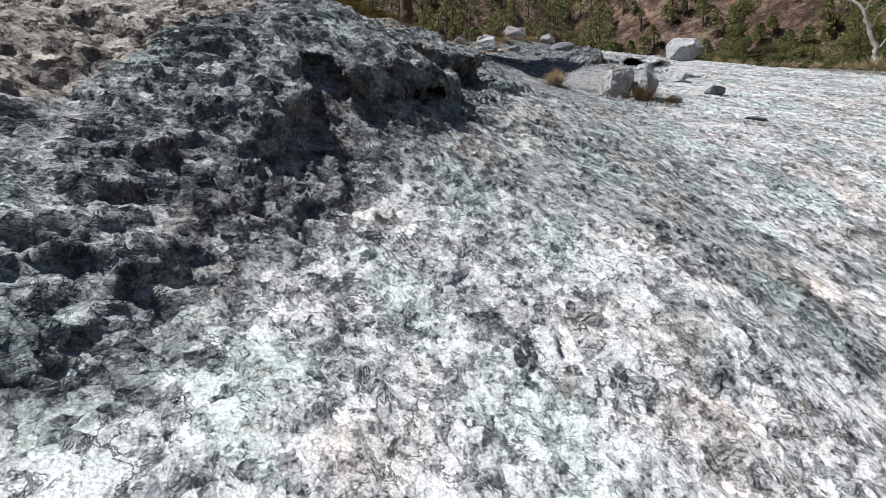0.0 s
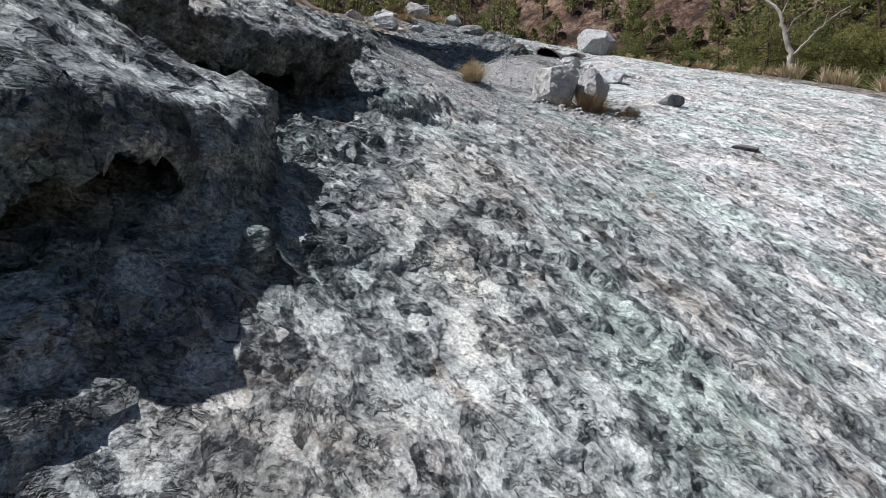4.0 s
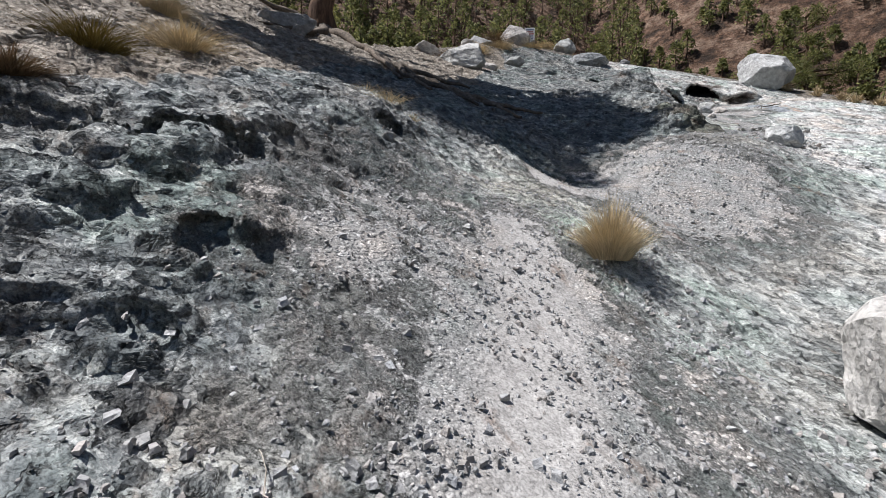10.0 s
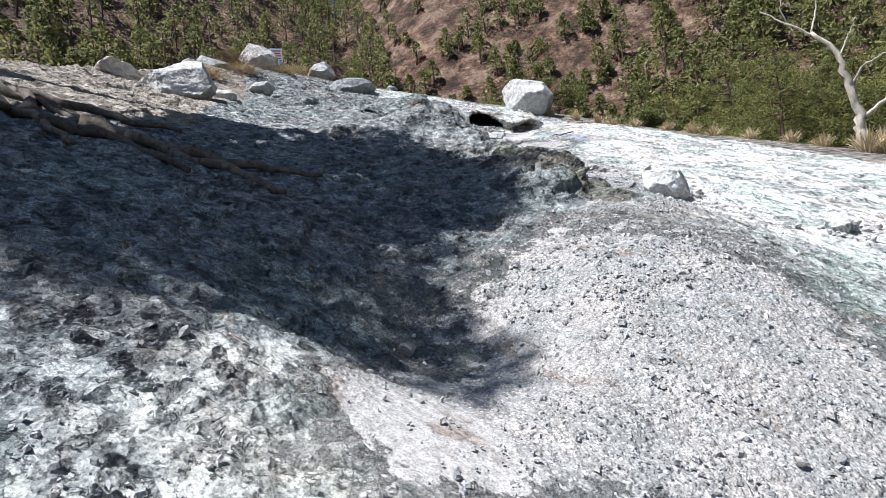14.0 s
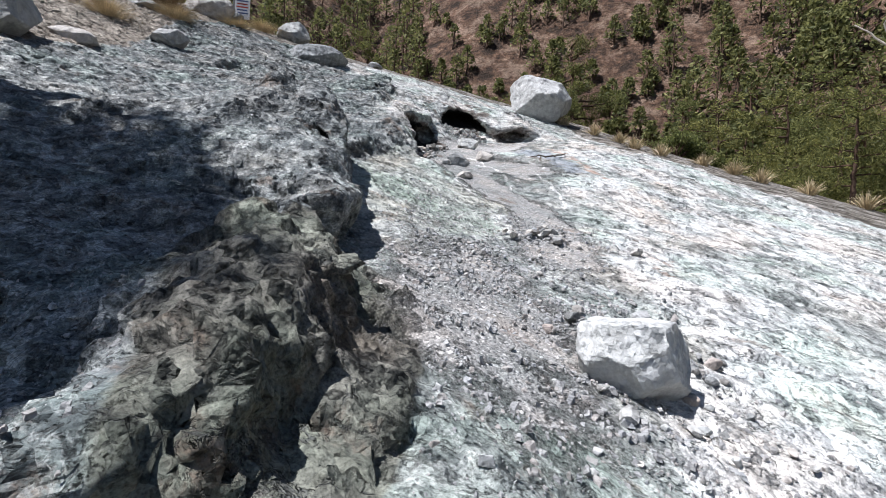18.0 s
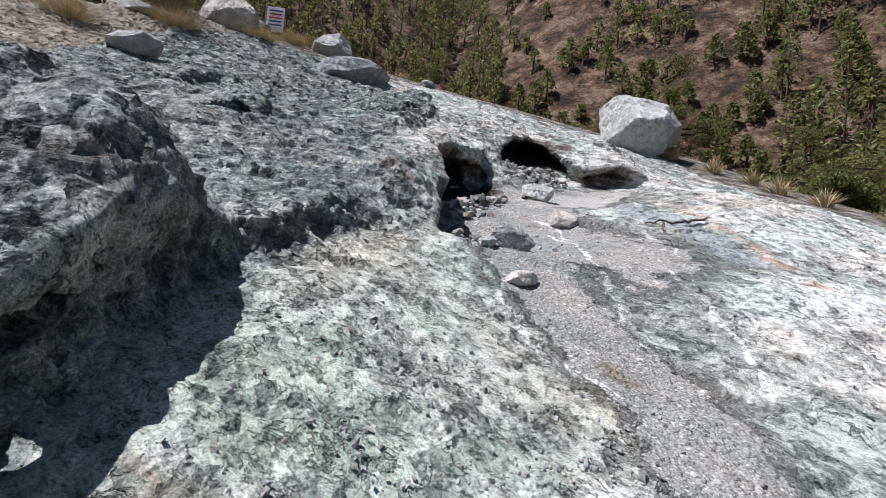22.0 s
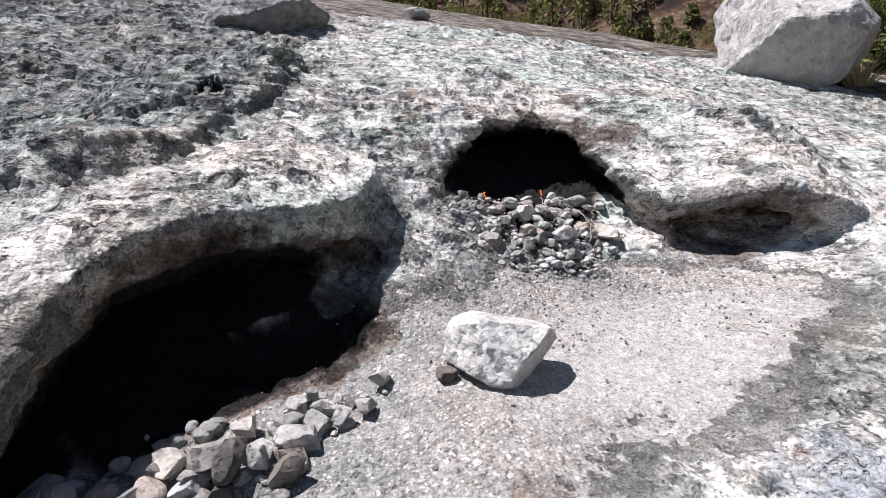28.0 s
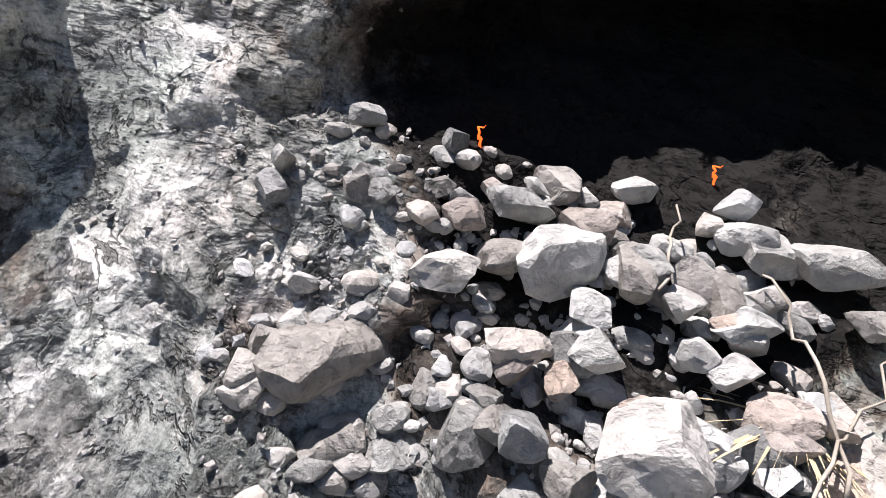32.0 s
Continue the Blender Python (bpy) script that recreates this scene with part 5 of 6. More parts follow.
boulder("rock", 10.86, 29.88, (0.12, 0.10, 0.09), 8, 0, DARKST, 29, "small dark stone beside a white block", level=4)
boulder("rock", 9.60, 28.71, (0.36, 0.26, 0.24), 25, 0, DARKST, 31, "dark angular rock by the lowest vent", level=4)
boulder("rock", 9.76, 28.5, (0.28, 0.17, 0.12), 15, 0, GREY, 32, "grey flat stone by the lowest vent", level=4)
boulder("rock", 13.35, 31.95, (0.28, 0.20, 0.10), 5, 0, DARKST, 33, "flat dark stone lying on pale rock", level=4)
boulder("rock", 8.19, 28.40, (0.24, 0.14, 0.10), 12, 0, PALE, 34, "pale flat stone on grey rock", level=4)
boulder("boulder", 2.35, 28.8, (2.0, 1.4, 1.25), -12, 0, PALE, 35, "pale layered boulder on bare soil", "boulder", sink=0.1)
boulder("boulder", 4.45, 32.6, (0.95, 0.6, 0.62), 35, 18, WHITE, 36, "white wedge of rock standing on grey rock", "boulder")
boulder("boulder", 7.7, 38.6, (1.25, 1.0, 1.05), 10, 0, WHITE, 37, "white rounded boulder on the ridge", "boulder")
boulder("boulder", 8.3, 35.9, (2.2, 1.3, 0.9), -8, 4, GREY, 38, "dark grey layered block of rock", "boulder")
boulder("boulder", 4.9, 37.4, (1.6, 1.2, 1.35), 20, 0, PALE, 39, "pale boulder among dry grass", "boulder")
boulder("boulder", 5.6, 37.7, (0.9, 0.8, 0.6), -20, 0, WHITE, 40, "white block at the foot of a boulder", "boulder", level=4)
boulder("boulder", 3.2, 35.9, (1.3, 1.0, 0.9), 0, 0, PALE, 42, "pale rounded boulder among dry grass", "boulder")
boulder("boulder", 2.5, 34.2, (0.7, 0.6, 0.45), 0, 0, WHITE, 43, "white stone on brown soil", "boulder", level=4)
boulder("boulder", 1.0, 29.6, (1.1, 0.8, 0.7), 40, 0, PALE, 44, "pale boulder beside a pine", "boulder", level=4)
boulder("boulder", 3.2, 30.2, (0.8, 0.6, 0.4), 15, 0, PALE, 45, "pale stone on bare soil", "boulder", level=4)
boulder("boulder", -2.3, 24.0, (1.8, 1.0, 0.8), 10, 0, GREY, 46, "grey outcrop beside pine roots", "boulder")
boulder("boulder", -3.4, 6.6, (0.8, 0.6, 0.3), 10, 0, PALE, 47, "pale stone on brown soil", "boulder", level=4)
boulder("rock", 10.6, 37.6, (0.6, 0.4, 0.3), 0, 0, PALE, 48, "pale stone on the ridge", level=4)
boulder("rock", 1.35, 16.75, (0.22, 0.16, 0.12), 0, 0, GREY, 54, "grey stone on rough rock", level=4)
boulder("rock", 3.72, 19.12, (0.13, 0.1, 0.12), 0, 20, GREY, 55, "upright small grey stone", level=4)
boulder("rock", 9.35, 19.6, (0.4, 0.28, 0.22), 20, 0, GREY, 56, "grey stone in a patch of rubble", level=4)
boulder("rock", 9.9, 22.9, (0.16, 0.12, 0.09), 20, 0, PALE, 57, "small brown stone on streaked rock", level=4)

# ---- rubble: stones that can be counted ----
SMALL = {m: [stone_mesh("stone", 100 + 7 * i + 50 * j, 3, (1.0, 0.8, 0.62 + 0.1 * (i % 3)), 15, 0.06, m, False, (0.45, 0.82)) for i in range(5)] for j, m in enumerate((WHITE, PALE, GREY, DARKST, PINK))}
rub = random.Random(5)


def pebble(x, y, size, mat, label, group, under=False, flat=1.0, rise=0.0):
    ob = new("stone", rub.choice(SMALL[mat]))
    z = height_at(x, y, under) + rise + size * 0.18
    ob.matrix_world = pose(x, y, z, rub.uniform(-18, 18), rub.uniform(-18, 18), rub.uniform(0, 360)) @ Matrix.Diagonal((size, size, size * flat, 1))
    return tagged(ob, label, "stone", group)


def scatter(x, y, rx, ry, count, lo, hi, mats, label, group, turn=0.0):
    c, s = math.cos(radians(turn)), math.sin(radians(turn))
    spots = []
    for _ in range(count):
        a, q = rub.uniform(0, 6.283), rub.random() ** 0.6
        u, v = math.cos(a) * q * rx, math.sin(a) * q * ry
        spots.append((x + u * c - v * s, y + u * s + v * c, lo + (hi - lo) * rub.random() ** 2.2))
    spots.sort(key=lambda p: -p[2])
    for p in spots[:min(count // 4, 50)]:
        pebble(*p, rub.choice(mats), label, group, under=True, rise=0.3 * p[2] * rub.random())
    many = []
    for a, b, size in spots[min(count // 4, 50):]:
        v0, f0 = stone_shape(rub.randrange(999), 2, 6, 0.1)
        q = np.array(pose(0, 0, 0, rub.uniform(-20, 20), rub.uniform(-20, 20), rub.uniform(0, 360)).to_3x3())
        many.append((v0 * [0.5, 0.4, 0.32] * size @ q + [a, b, height_at(a, b, True) + 0.12 * size], f0))
    me = mesh_from_arrays("small_rubble", *join_arrays(many), False)
    me.materials.append(mats[-1])
    tagged(new("small_rubble", me), label, "rubble", group, "stuff")


for x, y, size in ((11.46, 31.21, 0.19), (11.30, 31.11, 0.13), (11.46, 31.07, 0.14), (11.56, 31.13, 0.14), (11.67, 31.25, 0.12), (11.69, 31.34, 0.13), (11.74, 31.42, 0.12), (11.63, 31.39, 0.09), (11.56, 31.35, 0.09), (11.72, 31.49, 0.11), (11.80, 31.35, 0.12), (11.88, 31.40, 0.15), (11.79, 31.29, 0.12), (11.78, 31.20, 0.10), (11.69, 31.04, 0.19)):
    pebble(x, y, size * 0.98, rub.choice((WHITE, PALE, PALE, GREY)), "angular pale stone in the rubble of a fire vent", "rubble in the upper vent", True, 0.9, size * 0.25)
for x, y, size in ((11.21, 30.93, 0.19), (11.45, 31.01, 0.08), (11.52, 30.98, 0.13), (11.61, 30.96, 0.09), (11.36, 31.27, 0.12), (11.37, 31.17, 0.07), (11.57, 30.92, 0.12), (11.84, 31.14, 0.11), (11.90, 31.08, 0.13), (12.04, 31.36, 0.13), (11.95, 31.33, 0.09), (11.15, 30.83, 0.07), (11.28, 30.86, 0.09), (11.36, 30.90, 0.09), (11.72, 30.88, 0.15)):
    pebble(x, y, size * 0.98, rub.choice((WHITE, PALE, GREY, GREY)), "angular grey stone in the rubble of a fire vent", "rubble in the upper vent", True, 0.9, size * 0.1)
for k in range(40):
    ang, far = rub.uniform(0, 6.283), rub.random() ** 0.55
    x, y = 11.6 + 0.42 * far * math.cos(ang), 31.22 + 0.28 * far * math.sin(ang)
    pebble(x, y, 0.06 + 0.08 * rub.random() ** 1.6, rub.choice((WHITE, PALE, PALE, GREY, GREY, PINK)), "angular stone heaped before a fire vent", "rubble in the upper vent", True, 0.9, 0.05 * (1 - far * far))
boulder("rock", 12.0, 31.14, (0.17, 0.34, 0.13), 28, 8, PALE, 61, "long tan slab in the rubble of a fire vent", group="rubble in the upper vent", level=4, under=True, lift=0.05)
scatter(11.5, 31.08, 0.56, 0.38, 560, 0.018, 0.08, (WHITE, PALE, GREY, PALE), "small grey stone in the rubble of a fire vent", "rubble in the upper vent")
scatter(9.8, 29.4, 0.55, 0.30, 130, 0.04, 0.19, (PALE, GREY, DARKST, PINK, GREY), "grey and brown stone in the rubble below a vent", "rubble below the middle vent", 15)
scatter(10.3, 29.75, 0.35, 0.16, 50, 0.03, 0.14, (PALE, GREY, PALE), "grey stone in the rubble below a vent", "rubble below the middle vent", 40)
scatter(9.45, 27.3, 0.3, 0.5, 30, 0.03, 0.10, (PALE, GREY, WHITE), "small stone at the foot of a ledge", "stones along the ledge", -20)
scatter(9.15, 23.65, 0.42, 0.32, 48, 0.05, 0.16, (WHITE, WHITE, GREY), "white broken stone on gravel", "heap of white stones")
scatter(8.5, 21.35, 0.62, 0.5, 60, 0.03, 0.13, (PALE, PINK, WHITE, GREY), "small pale stone around a white block", "stones round the white block")
scatter(4.5, 13.45, 0.28, 0.6, 42, 0.04, 0.12, (PALE, GREY, WHITE), "small pale stone below the split boulder", "stones by the split boulder", 25)
scatter(5.4, 12.75, 0.4, 0.25, 26, 0.04, 0.14, (PALE, WHITE), "pale stone below the split boulder", "stones by the split boulder")
scatter(9.4, 19.6, 0.7, 0.4, 36, 0.05, 0.18, (PALE, GREY, WHITE), "stone in a patch of rubble", "patch of rubble")
scatter(8.8, 23.0, 0.7, 0.7, 50, 0.03, 0.07, (PALE, GREY, WHITE), "small stone on the gravel", "loose stones")
scatter(5.35, 12.9, 0.9, 0.5, 60, 0.03, 0.11, (PALE, WHITE, GREY, PALE), "small pale stone below the split boulder", "stones by the split boulder")
scatter(8.2, 20.6, 0.9, 0.8, 90, 0.02, 0.08, (PALE, GREY, WHITE, PALE), "small pale stone on grey gravel", "stones round the white block")
scatter(8.0, 22.1, 0.6, 1.2, 110, 0.02, 0.06, (GREY, PALE, PALE), "small grey stone on the gravel", "loose stones")
scatter(9.9, 27.8, 0.6, 0.7, 60, 0.02, 0.07, (PALE, GREY, PALE), "small pale stone before the vents", "loose stones")
scatter(2.9, 14.2, 1.2, 2.4, 110, 0.02, 0.06, (GREY, PALE, PALE), "small pale stone on the gravel", "loose stones")
scatter(4.8, 17.3, 0.5, 0.5, 26, 0.04, 0.09, (WHITE, PALE, GREY), "small white stone on gravel", "loose stones")

# ---- gravel that nobody could count ----


def gravel(name, count, lo, hi, where, seed, label, mat):
    """Many tiny stones joined in one mesh; where() gives places."""
    rng = np.random.RandomState(seed)
    v0 = np.array([(-1, -1, -1), (1, -1, -1), (1, 1, -1), (-1, 1, -1), (-1, -1, 1), (1, -1, 1), (1, 1, 1), (-1, 1, 1)]) * 0.75
    f0 = np.array([(0, 2, 1), (0, 3, 2), (4, 5, 6), (4, 6, 7), (0, 1, 5), (0, 5, 4), (1, 2, 6), (1, 6, 5), (2, 3, 7), (2, 7, 6), (3, 0, 4), (3, 4, 7)])
    xy = np.array([where(rng) for _ in range(count)])
    for hol in HOLLOWS:
        if hol[7] > 0.5:
            xy = xy[hollow_depth(xy[:, 0], xy[:, 1], hol[2], hol) > 1.0]
    xy = xy[zones(xy[:, 0], xy[:, 1])["crag"] < 0.3]
    count = len(xy)
    s = lo + (hi - lo) * rng.uniform(size=count) ** 3.5
    size = np.stack([s, s * rng.uniform(0.55, 1, count), s * rng.uniform(0.35, 0.75, count)], 1)
    g = (v0[None] * (1 + 0.28 * rng.normal(size=(count, 8, 3)))) * size[:, None, :]
    g[:, 4:, :2] *= 0.72
    a = rng.uniform(0, 6.28, count)
    c, q = np.cos(a)[:, None], np.sin(a)[:, None]
    gx, gy = g[..., 0] * c - g[..., 1] * q, g[..., 0] * q + g[..., 1] * c
    z = floors_at(xy[:, 0], xy[:, 1]) + 0.1 * size[:, 2]
    tilt = rng.normal(size=(count, 2)) * 0.25
    gz = g[..., 2] + gx * tilt[:, :1] + gy * (tilt[:, 1:] + 0.3) + z[:, None]
    V = [np.stack([gx + xy[:, :1], gy + xy[:, 1:], gz], -1).reshape(-1, 3)]
    F = [(f0[None] + 8 * np.arange(count)[:, None, None]).reshape(-1, 3)]
    me = mesh_from_arrays(name, np.concatenate(V), np.concatenate(F), False)
    me.materials.append(mat)
    return tagged(new(name, me), label, "gravel", kind="stuff")


def in_patch(patches):
    w = np.array([p[5] for p in patches], float)
    w /= w.sum()

    def where(rng):
        cx, cy, rx, ry, turn, _ = patches[rng.choice(len(patches), p=w)]
        u, v = rng.normal(size=2) * 0.6 * np.array([rx, ry])
        c, s = math.cos(radians(turn)), math.sin(radians(turn))
        return cx + u * c - v * s, cy + u * s + v * c
    return where


gravel("gravel", 26000, 0.0035, 0.018, in_patch([(2.7, 13.5, 1.6, 3.4, 0, 5), (2.0, 10.5, 1.2, 1.5, 0, 2), (4.6, 17.8, 1.5, 1.8, 0, 3), (2.4, 16.6, 1.2, 1.2, 0, 2)]), 4, "fine grey-green gravel of broken rock", PEBBLE)
gravel("gravel", 20000, 0.0035, 0.018, in_patch([(7.7, 22.2, 0.9, 2.2, -15, 4), (6.0, 19.0, 1.3, 0.9, 0, 3), (8.8, 23.5, 1.3, 1.8, 0, 3), (5.5, 20.8, 1.0, 0.8, 0, 1)]), 5, "fine grey gravel between rocks", PEBBLE)
gravel("gravel", 7000, 0.0035, 0.013, in_patch([(10.2, 27.3, 1.6, 1.3, 40, 4), (9.9, 28.8, 0.6, 0.6, 0, 3), (11.7, 30.4, 1.0, 0.6, 0, 4), (11.5, 31.1, 0.6, 0.35, 0, 3)]), 6, "fine grey gravel before the fire vents", PEBBLE)
gravel("gravel", 9000, 0.007, 0.034, in_patch([(8.3, 21.9, 0.9, 0.8, 0, 4), (9.2, 23.6, 0.6, 0.5, 0, 2), (8.0, 20.6, 0.9, 0.6, 0, 3), (2.2, 14.0, 1.2, 2.5, 0, 4), (3.75, 15.2, 0.35, 1.3, 0, 2), (1.6, 12.3, 0.8, 1.0, 0, 3), (4.6, 13.3, 0.5, 0.8, 0, 2), (5.2, 12.6, 0.6, 0.4, 0, 2), (5.3, 18.2, 1.2, 1.0, 0, 3), (7.9, 22.8, 0.5, 0.9, 0, 2)]), 8, "coarse grey gravel of broken rock", PEBBLE)
gravel("gravel", 4000, 0.004, 0.015, in_patch([(0.9, 13.0, 0.9, 1.6, 0, 2), (1.6, 16.2, 0.8, 1.2, 0, 3), (0.4, 9.8, 0.9, 1.2, 0, 2), (5.6, 22.6, 1.2, 1.2, 0, 2)]), 7, "loose chips of dark rock", GREY)

# ---- dry plants ----
tuft("grass_tuft", 3.42, 15.74, 1900, 0.34, 0.62, STRAW, 1, "straw-coloured dry grass tuft on grey gravel", droop=0.45, width=0.0022, spread=1.05, tangle=0.2)
tuft("dry_brush", 5.1, 13.42, 1900, 0.46, 0.58, TWIGS, 2, "brown dry brush at the foot of a split boulder", "dry brush", droop=0.7, width=0.0022, tangle=0.45)
tuft("dry_brush", 5.75, 13.2, 700, 0.3, 0.25, TWIGS, 3, "brown dry brush at the foot of a split boulder", "dry brush", droop=0.7, width=0.0022, tangle=0.45)
tuft("grass_tuft", 1.15, 18.1, 260, 0.30, 0.20, STRAW, 4, "short dry grass on rough rock", droop=0.5, width=0.0025, tangle=0.35)
tuft("grass_tuft", 1.5, 18.0, 140, 0.14, 0.12, STRAW, 5, "short dry grass on rough rock", droop=0.5, width=0.0025, tangle=0.35)
tuft("grass_tuft", 0.85, 18.35, 200, 0.26, 0.2, STRAW, 6, "short dry grass on rough rock", droop=0.5, width=0.0025, tangle=0.35)
for i in range(12):
    tuft("grass_tuft", 20.2 + 0.35 * i, 24.6 - 0.55 * i + 0.3 * math.sin(i * 2.1), 170, 0.45, 0.95, STRAW, 20 + i, "tall dry yellow grass at the crest", group="dry grass at the crest", droop=0.25, width=0.012)
for i in range(11):
    tuft("grass_tuft", 20.7 - 0.26 * i + 0.3 * math.sin(i * 1.7), 26.0 + 1.0 * i, 220, 0.4, 0.55, STRAW, 40 + i, "dry yellow grass at the crest", group="dry grass at the crest", droop=0.3, width=0.009)
for i, (x, y, s) in enumerate([(-1.2, 15.9, 0.5), (-1.1, 17.3, 0.6), (-0.9, 14.7, 0.35), (-1.2, 10.4, 0.35), (-1.1, 11.0, 0.4), (-1.4, 14.2, 0.5), (-2.2, 12.6, 0.6), (-2.9, 8.6, 0.6), (-3.3, 10.2, 0.8), (-2.6, 19.5, 0.6), (1.9, 29.2, 0.7), (3.0, 33.5, 0.7), (3.9, 36.2, 0.9), (4.2, 35.6, 0.7), (2.0, 35.0, 0.9), (6.6, 38.2, 0.7), (0.9, 32.0, 0.8), (5.9, 37.0, 0.6)]):
    tuft("dry_shrub" if i % 3 else "scrub_bush", x, y, 1500, s * 0.75, s * 0.62, (SCRUB if i < 9 and i % 3 == 0 else STRAW if i % 2 else TWIGS), 60 + i, "low dry shrub on brown soil", "shrub", "dry shrubs on the soil", droop=0.5, width=0.0028, tangle=0.4)

# ---- wood ----
GZ = height_at


def ground_line(pts, lift):
    return [(x, y, GZ(x, y) + lift) for x, y in pts]


pine = Empty("pine_tree")
px, py = -1.9, 26.3
pz = float(slope(px, py))
trunk = [(px, py, pz - 0.5), (px, py, pz + 0.6), (px + 0.05, py, pz + 2.5), (px - 0.1, py + 0.1, pz + 6), (px + 0.1, py, pz + 10), (px, py, pz + 14)]
limbs = [(trunk, [0.42, 0.30, 0.27, 0.24, 0.18, 0.06], 14)]
prng = np.random.RandomState(8)
blobs = []
for i in range(64):
    # each bough shades a spot of the slope to the south-east
    t = prng.uniform() ** 0.65
    gx, gy = -2.2 + 8.2 * t, 21.3 - 1.6 * math.sin(t * 3.0) + 1.1 * t + prng.uniform(-0.9, 2.6)
    if i % 10 == 9:
        gx, gy = prng.uniform(4.6, 5.5), prng.uniform(20.5, 22.6)
    q = 12.2 + 3.6 * prng.uniform()
    e = np.array([gx, gy, float(slope(gx, gy))]) + np.array(SUN_TO) * q
    s = np.array([px, py, min(e[2] - 0.5, pz + 13.5)])
    limbs.append(([s, (s + e) / 2 + (0, 0, 0.1), e], [0.08, 0.05, 0.015], 5))
    blobs.append((*e, prng.uniform(0.5, 0.95)))
    blobs.append((*(e + prng.normal(size=3) * 0.6), prng.uniform(0.4, 0.8)))
part("trunk", limb_mesh("trunk", limbs, BARK), None, pine)
cp, cd = crown_points(prng, blobs, 38000)
part("crown", mesh_from_arrays("crown", *leaf_quads(cp, 0.28, 0.085, prng, 0.1, cd), False), NEEDLE, pine)
for k, pts in enumerate(([(px, py), (-1.0, 25.5), (-0.3, 24.9), (0.6, 24.0), (1.4, 23.1)], [(px, py), (-1.4, 25.0), (-1.9, 23.8), (-2.6, 22.9)], [(-0.3, 24.9), (0.5, 23.2), (1.2, 22.2), (1.6, 21.4)],
                         [(1.4, 23.1), (2.2, 22.3), (2.9, 21.3), (3.3, 20.9)], [(0.6, 24.0), (1.6, 23.8), (2.4, 23.5)], [(px, py), (-2.8, 25.8), (-3.6, 25.2)], [(1.2, 22.2), (1.9, 22.0), (2.5, 21.2)], [(-0.3, 24.9), (0.2, 24.1), (1.0, 23.6), (1.9, 22.9)], [(0.6, 24.0), (0.9, 23.2), (0.7, 22.4), (1.0, 21.6)], [(2.2, 22.3), (2.6, 22.2), (3.2, 22.0), (3.8, 21.6)])):
    rs = list(np.linspace(0.15 if k in (0, 1, 5) else 0.075, 0.025, len(pts)))
    part("root", limb_mesh("root", [(ground_line(pts, 0.06), rs, 8)], ROOT), None, pine, "bare twisted root lying on the rock")
tagged(pine, "tall pine with dark bark and bare roots spread over rock", "tree")

dead = Empty("dead_tree")
part("trunk", limb_mesh("trunk", [([(21.0, 25.1, 8.3), (20.95, 25.05, 9.2), (20.85, 25.0, 9.75), (20.55, 25.05, 10.9), (20.35, 25.1, 11.7), (19.9, 25.5, 12.4)], [0.18, 0.14, 0.12, 0.09, 0.07, 0.045], 10)], DEADWOOD), None, dead)
for pts, r in (([(20.9, 25.0, 9.6), (20.95, 24.4, 9.9), (21.0, 23.9, 10.3), (21.05, 23.5, 10.45), (21.1, 22.9, 10.75), (21.2, 22.4, 10.85)], 0.085),
               ([(20.65, 25.0, 10.6), (20.6, 24.6, 11.1), (20.6, 24.1, 11.2), (20.6, 23.3, 11.25)], 0.06), ([(20.6, 23.5, 11.25), (20.55, 23.2, 11.6), (20.5, 23.0, 11.7)], 0.03),
               ([(20.1, 25.4, 12.2), (19.5, 25.9, 12.8), (19.0, 26.4, 13.4)], 0.06), ([(19.6, 25.9, 12.7), (19.3, 26.0, 13.3), (19.5, 25.9, 13.9)], 0.04),
               ([(20.4, 25.1, 11.5), (20.6, 24.9, 12.1), (20.5, 24.6, 12.5)], 0.04), ([(21.05, 23.5, 10.4), (20.95, 23.2, 10.9), (21.0, 23.1, 11.1)], 0.03), ([(19.9, 25.5, 12.4), (20.0, 25.3, 13.2), (19.8, 25.2, 13.8)], 0.045)):
    part("branch", limb_mesh("branch", [(pts, list(np.linspace(r * 0.75, r * 0.22, len(pts))), 7)], DEADWOOD), None, dead, "bare bleached branch")
tagged(dead, "dead bleached pine with crooked bare branches", "tree")

stick = new("fallen_branch", limb_mesh("fallen_branch", [(ground_line([(11.62, 27.95), (11.85, 27.95), (12.1, 27.9), (12.4, 27.88)], 0.05), [0.008, 0.014, 0.018, 0.012], 6), (ground_line([(11.85, 27.95), (11.72, 27.75), (11.65, 27.6)], 0.03), [0.012, 0.009, 0.005], 5)], ROOT))
tagged(stick, "thin forked dry branch lying on blue-grey rock", "branch")
for i, (x, y, a, ln) in enumerate([(1.55, 12.75, 115, 0.4), (1.1, 11.3, 20, 0.2), (1.3, 15.2, 100, 0.25), (11.85, 31.2, 120, 0.3), (11.9, 31.1, 70, 0.35), (11.62, 31.3, 95, 0.2), (12.3, 30.0, 130, 0.2), (0.55, 8.0, 100, 0.12)]):
    dx, dy = math.cos(radians(a)) * ln / 2, math.sin(radians(a)) * ln / 2
    p = [(x - dx, y - dy), (x, y + 0.01), (x + dx, y + dy)]
    tw = new("twig", limb_mesh("twig", [([(u, v, GZ(u, v, True) + 0.03 + (0.07 if y > 31 else 0)) for u, v in p], [0.0032, 0.003, 0.0018], 5)], DEADWOOD))
    tagged(tw, "thin pale dry twig on gravel", "twig")
tuft("straw", 11.88, 31.22, 120, 0.12, 0.04, STRAW, 91, "yellow dry straw among rubble", "straw", droop=0.9, width=0.003, spread=1.5)

# ---- sign ----
sign = Empty("warning_sign")
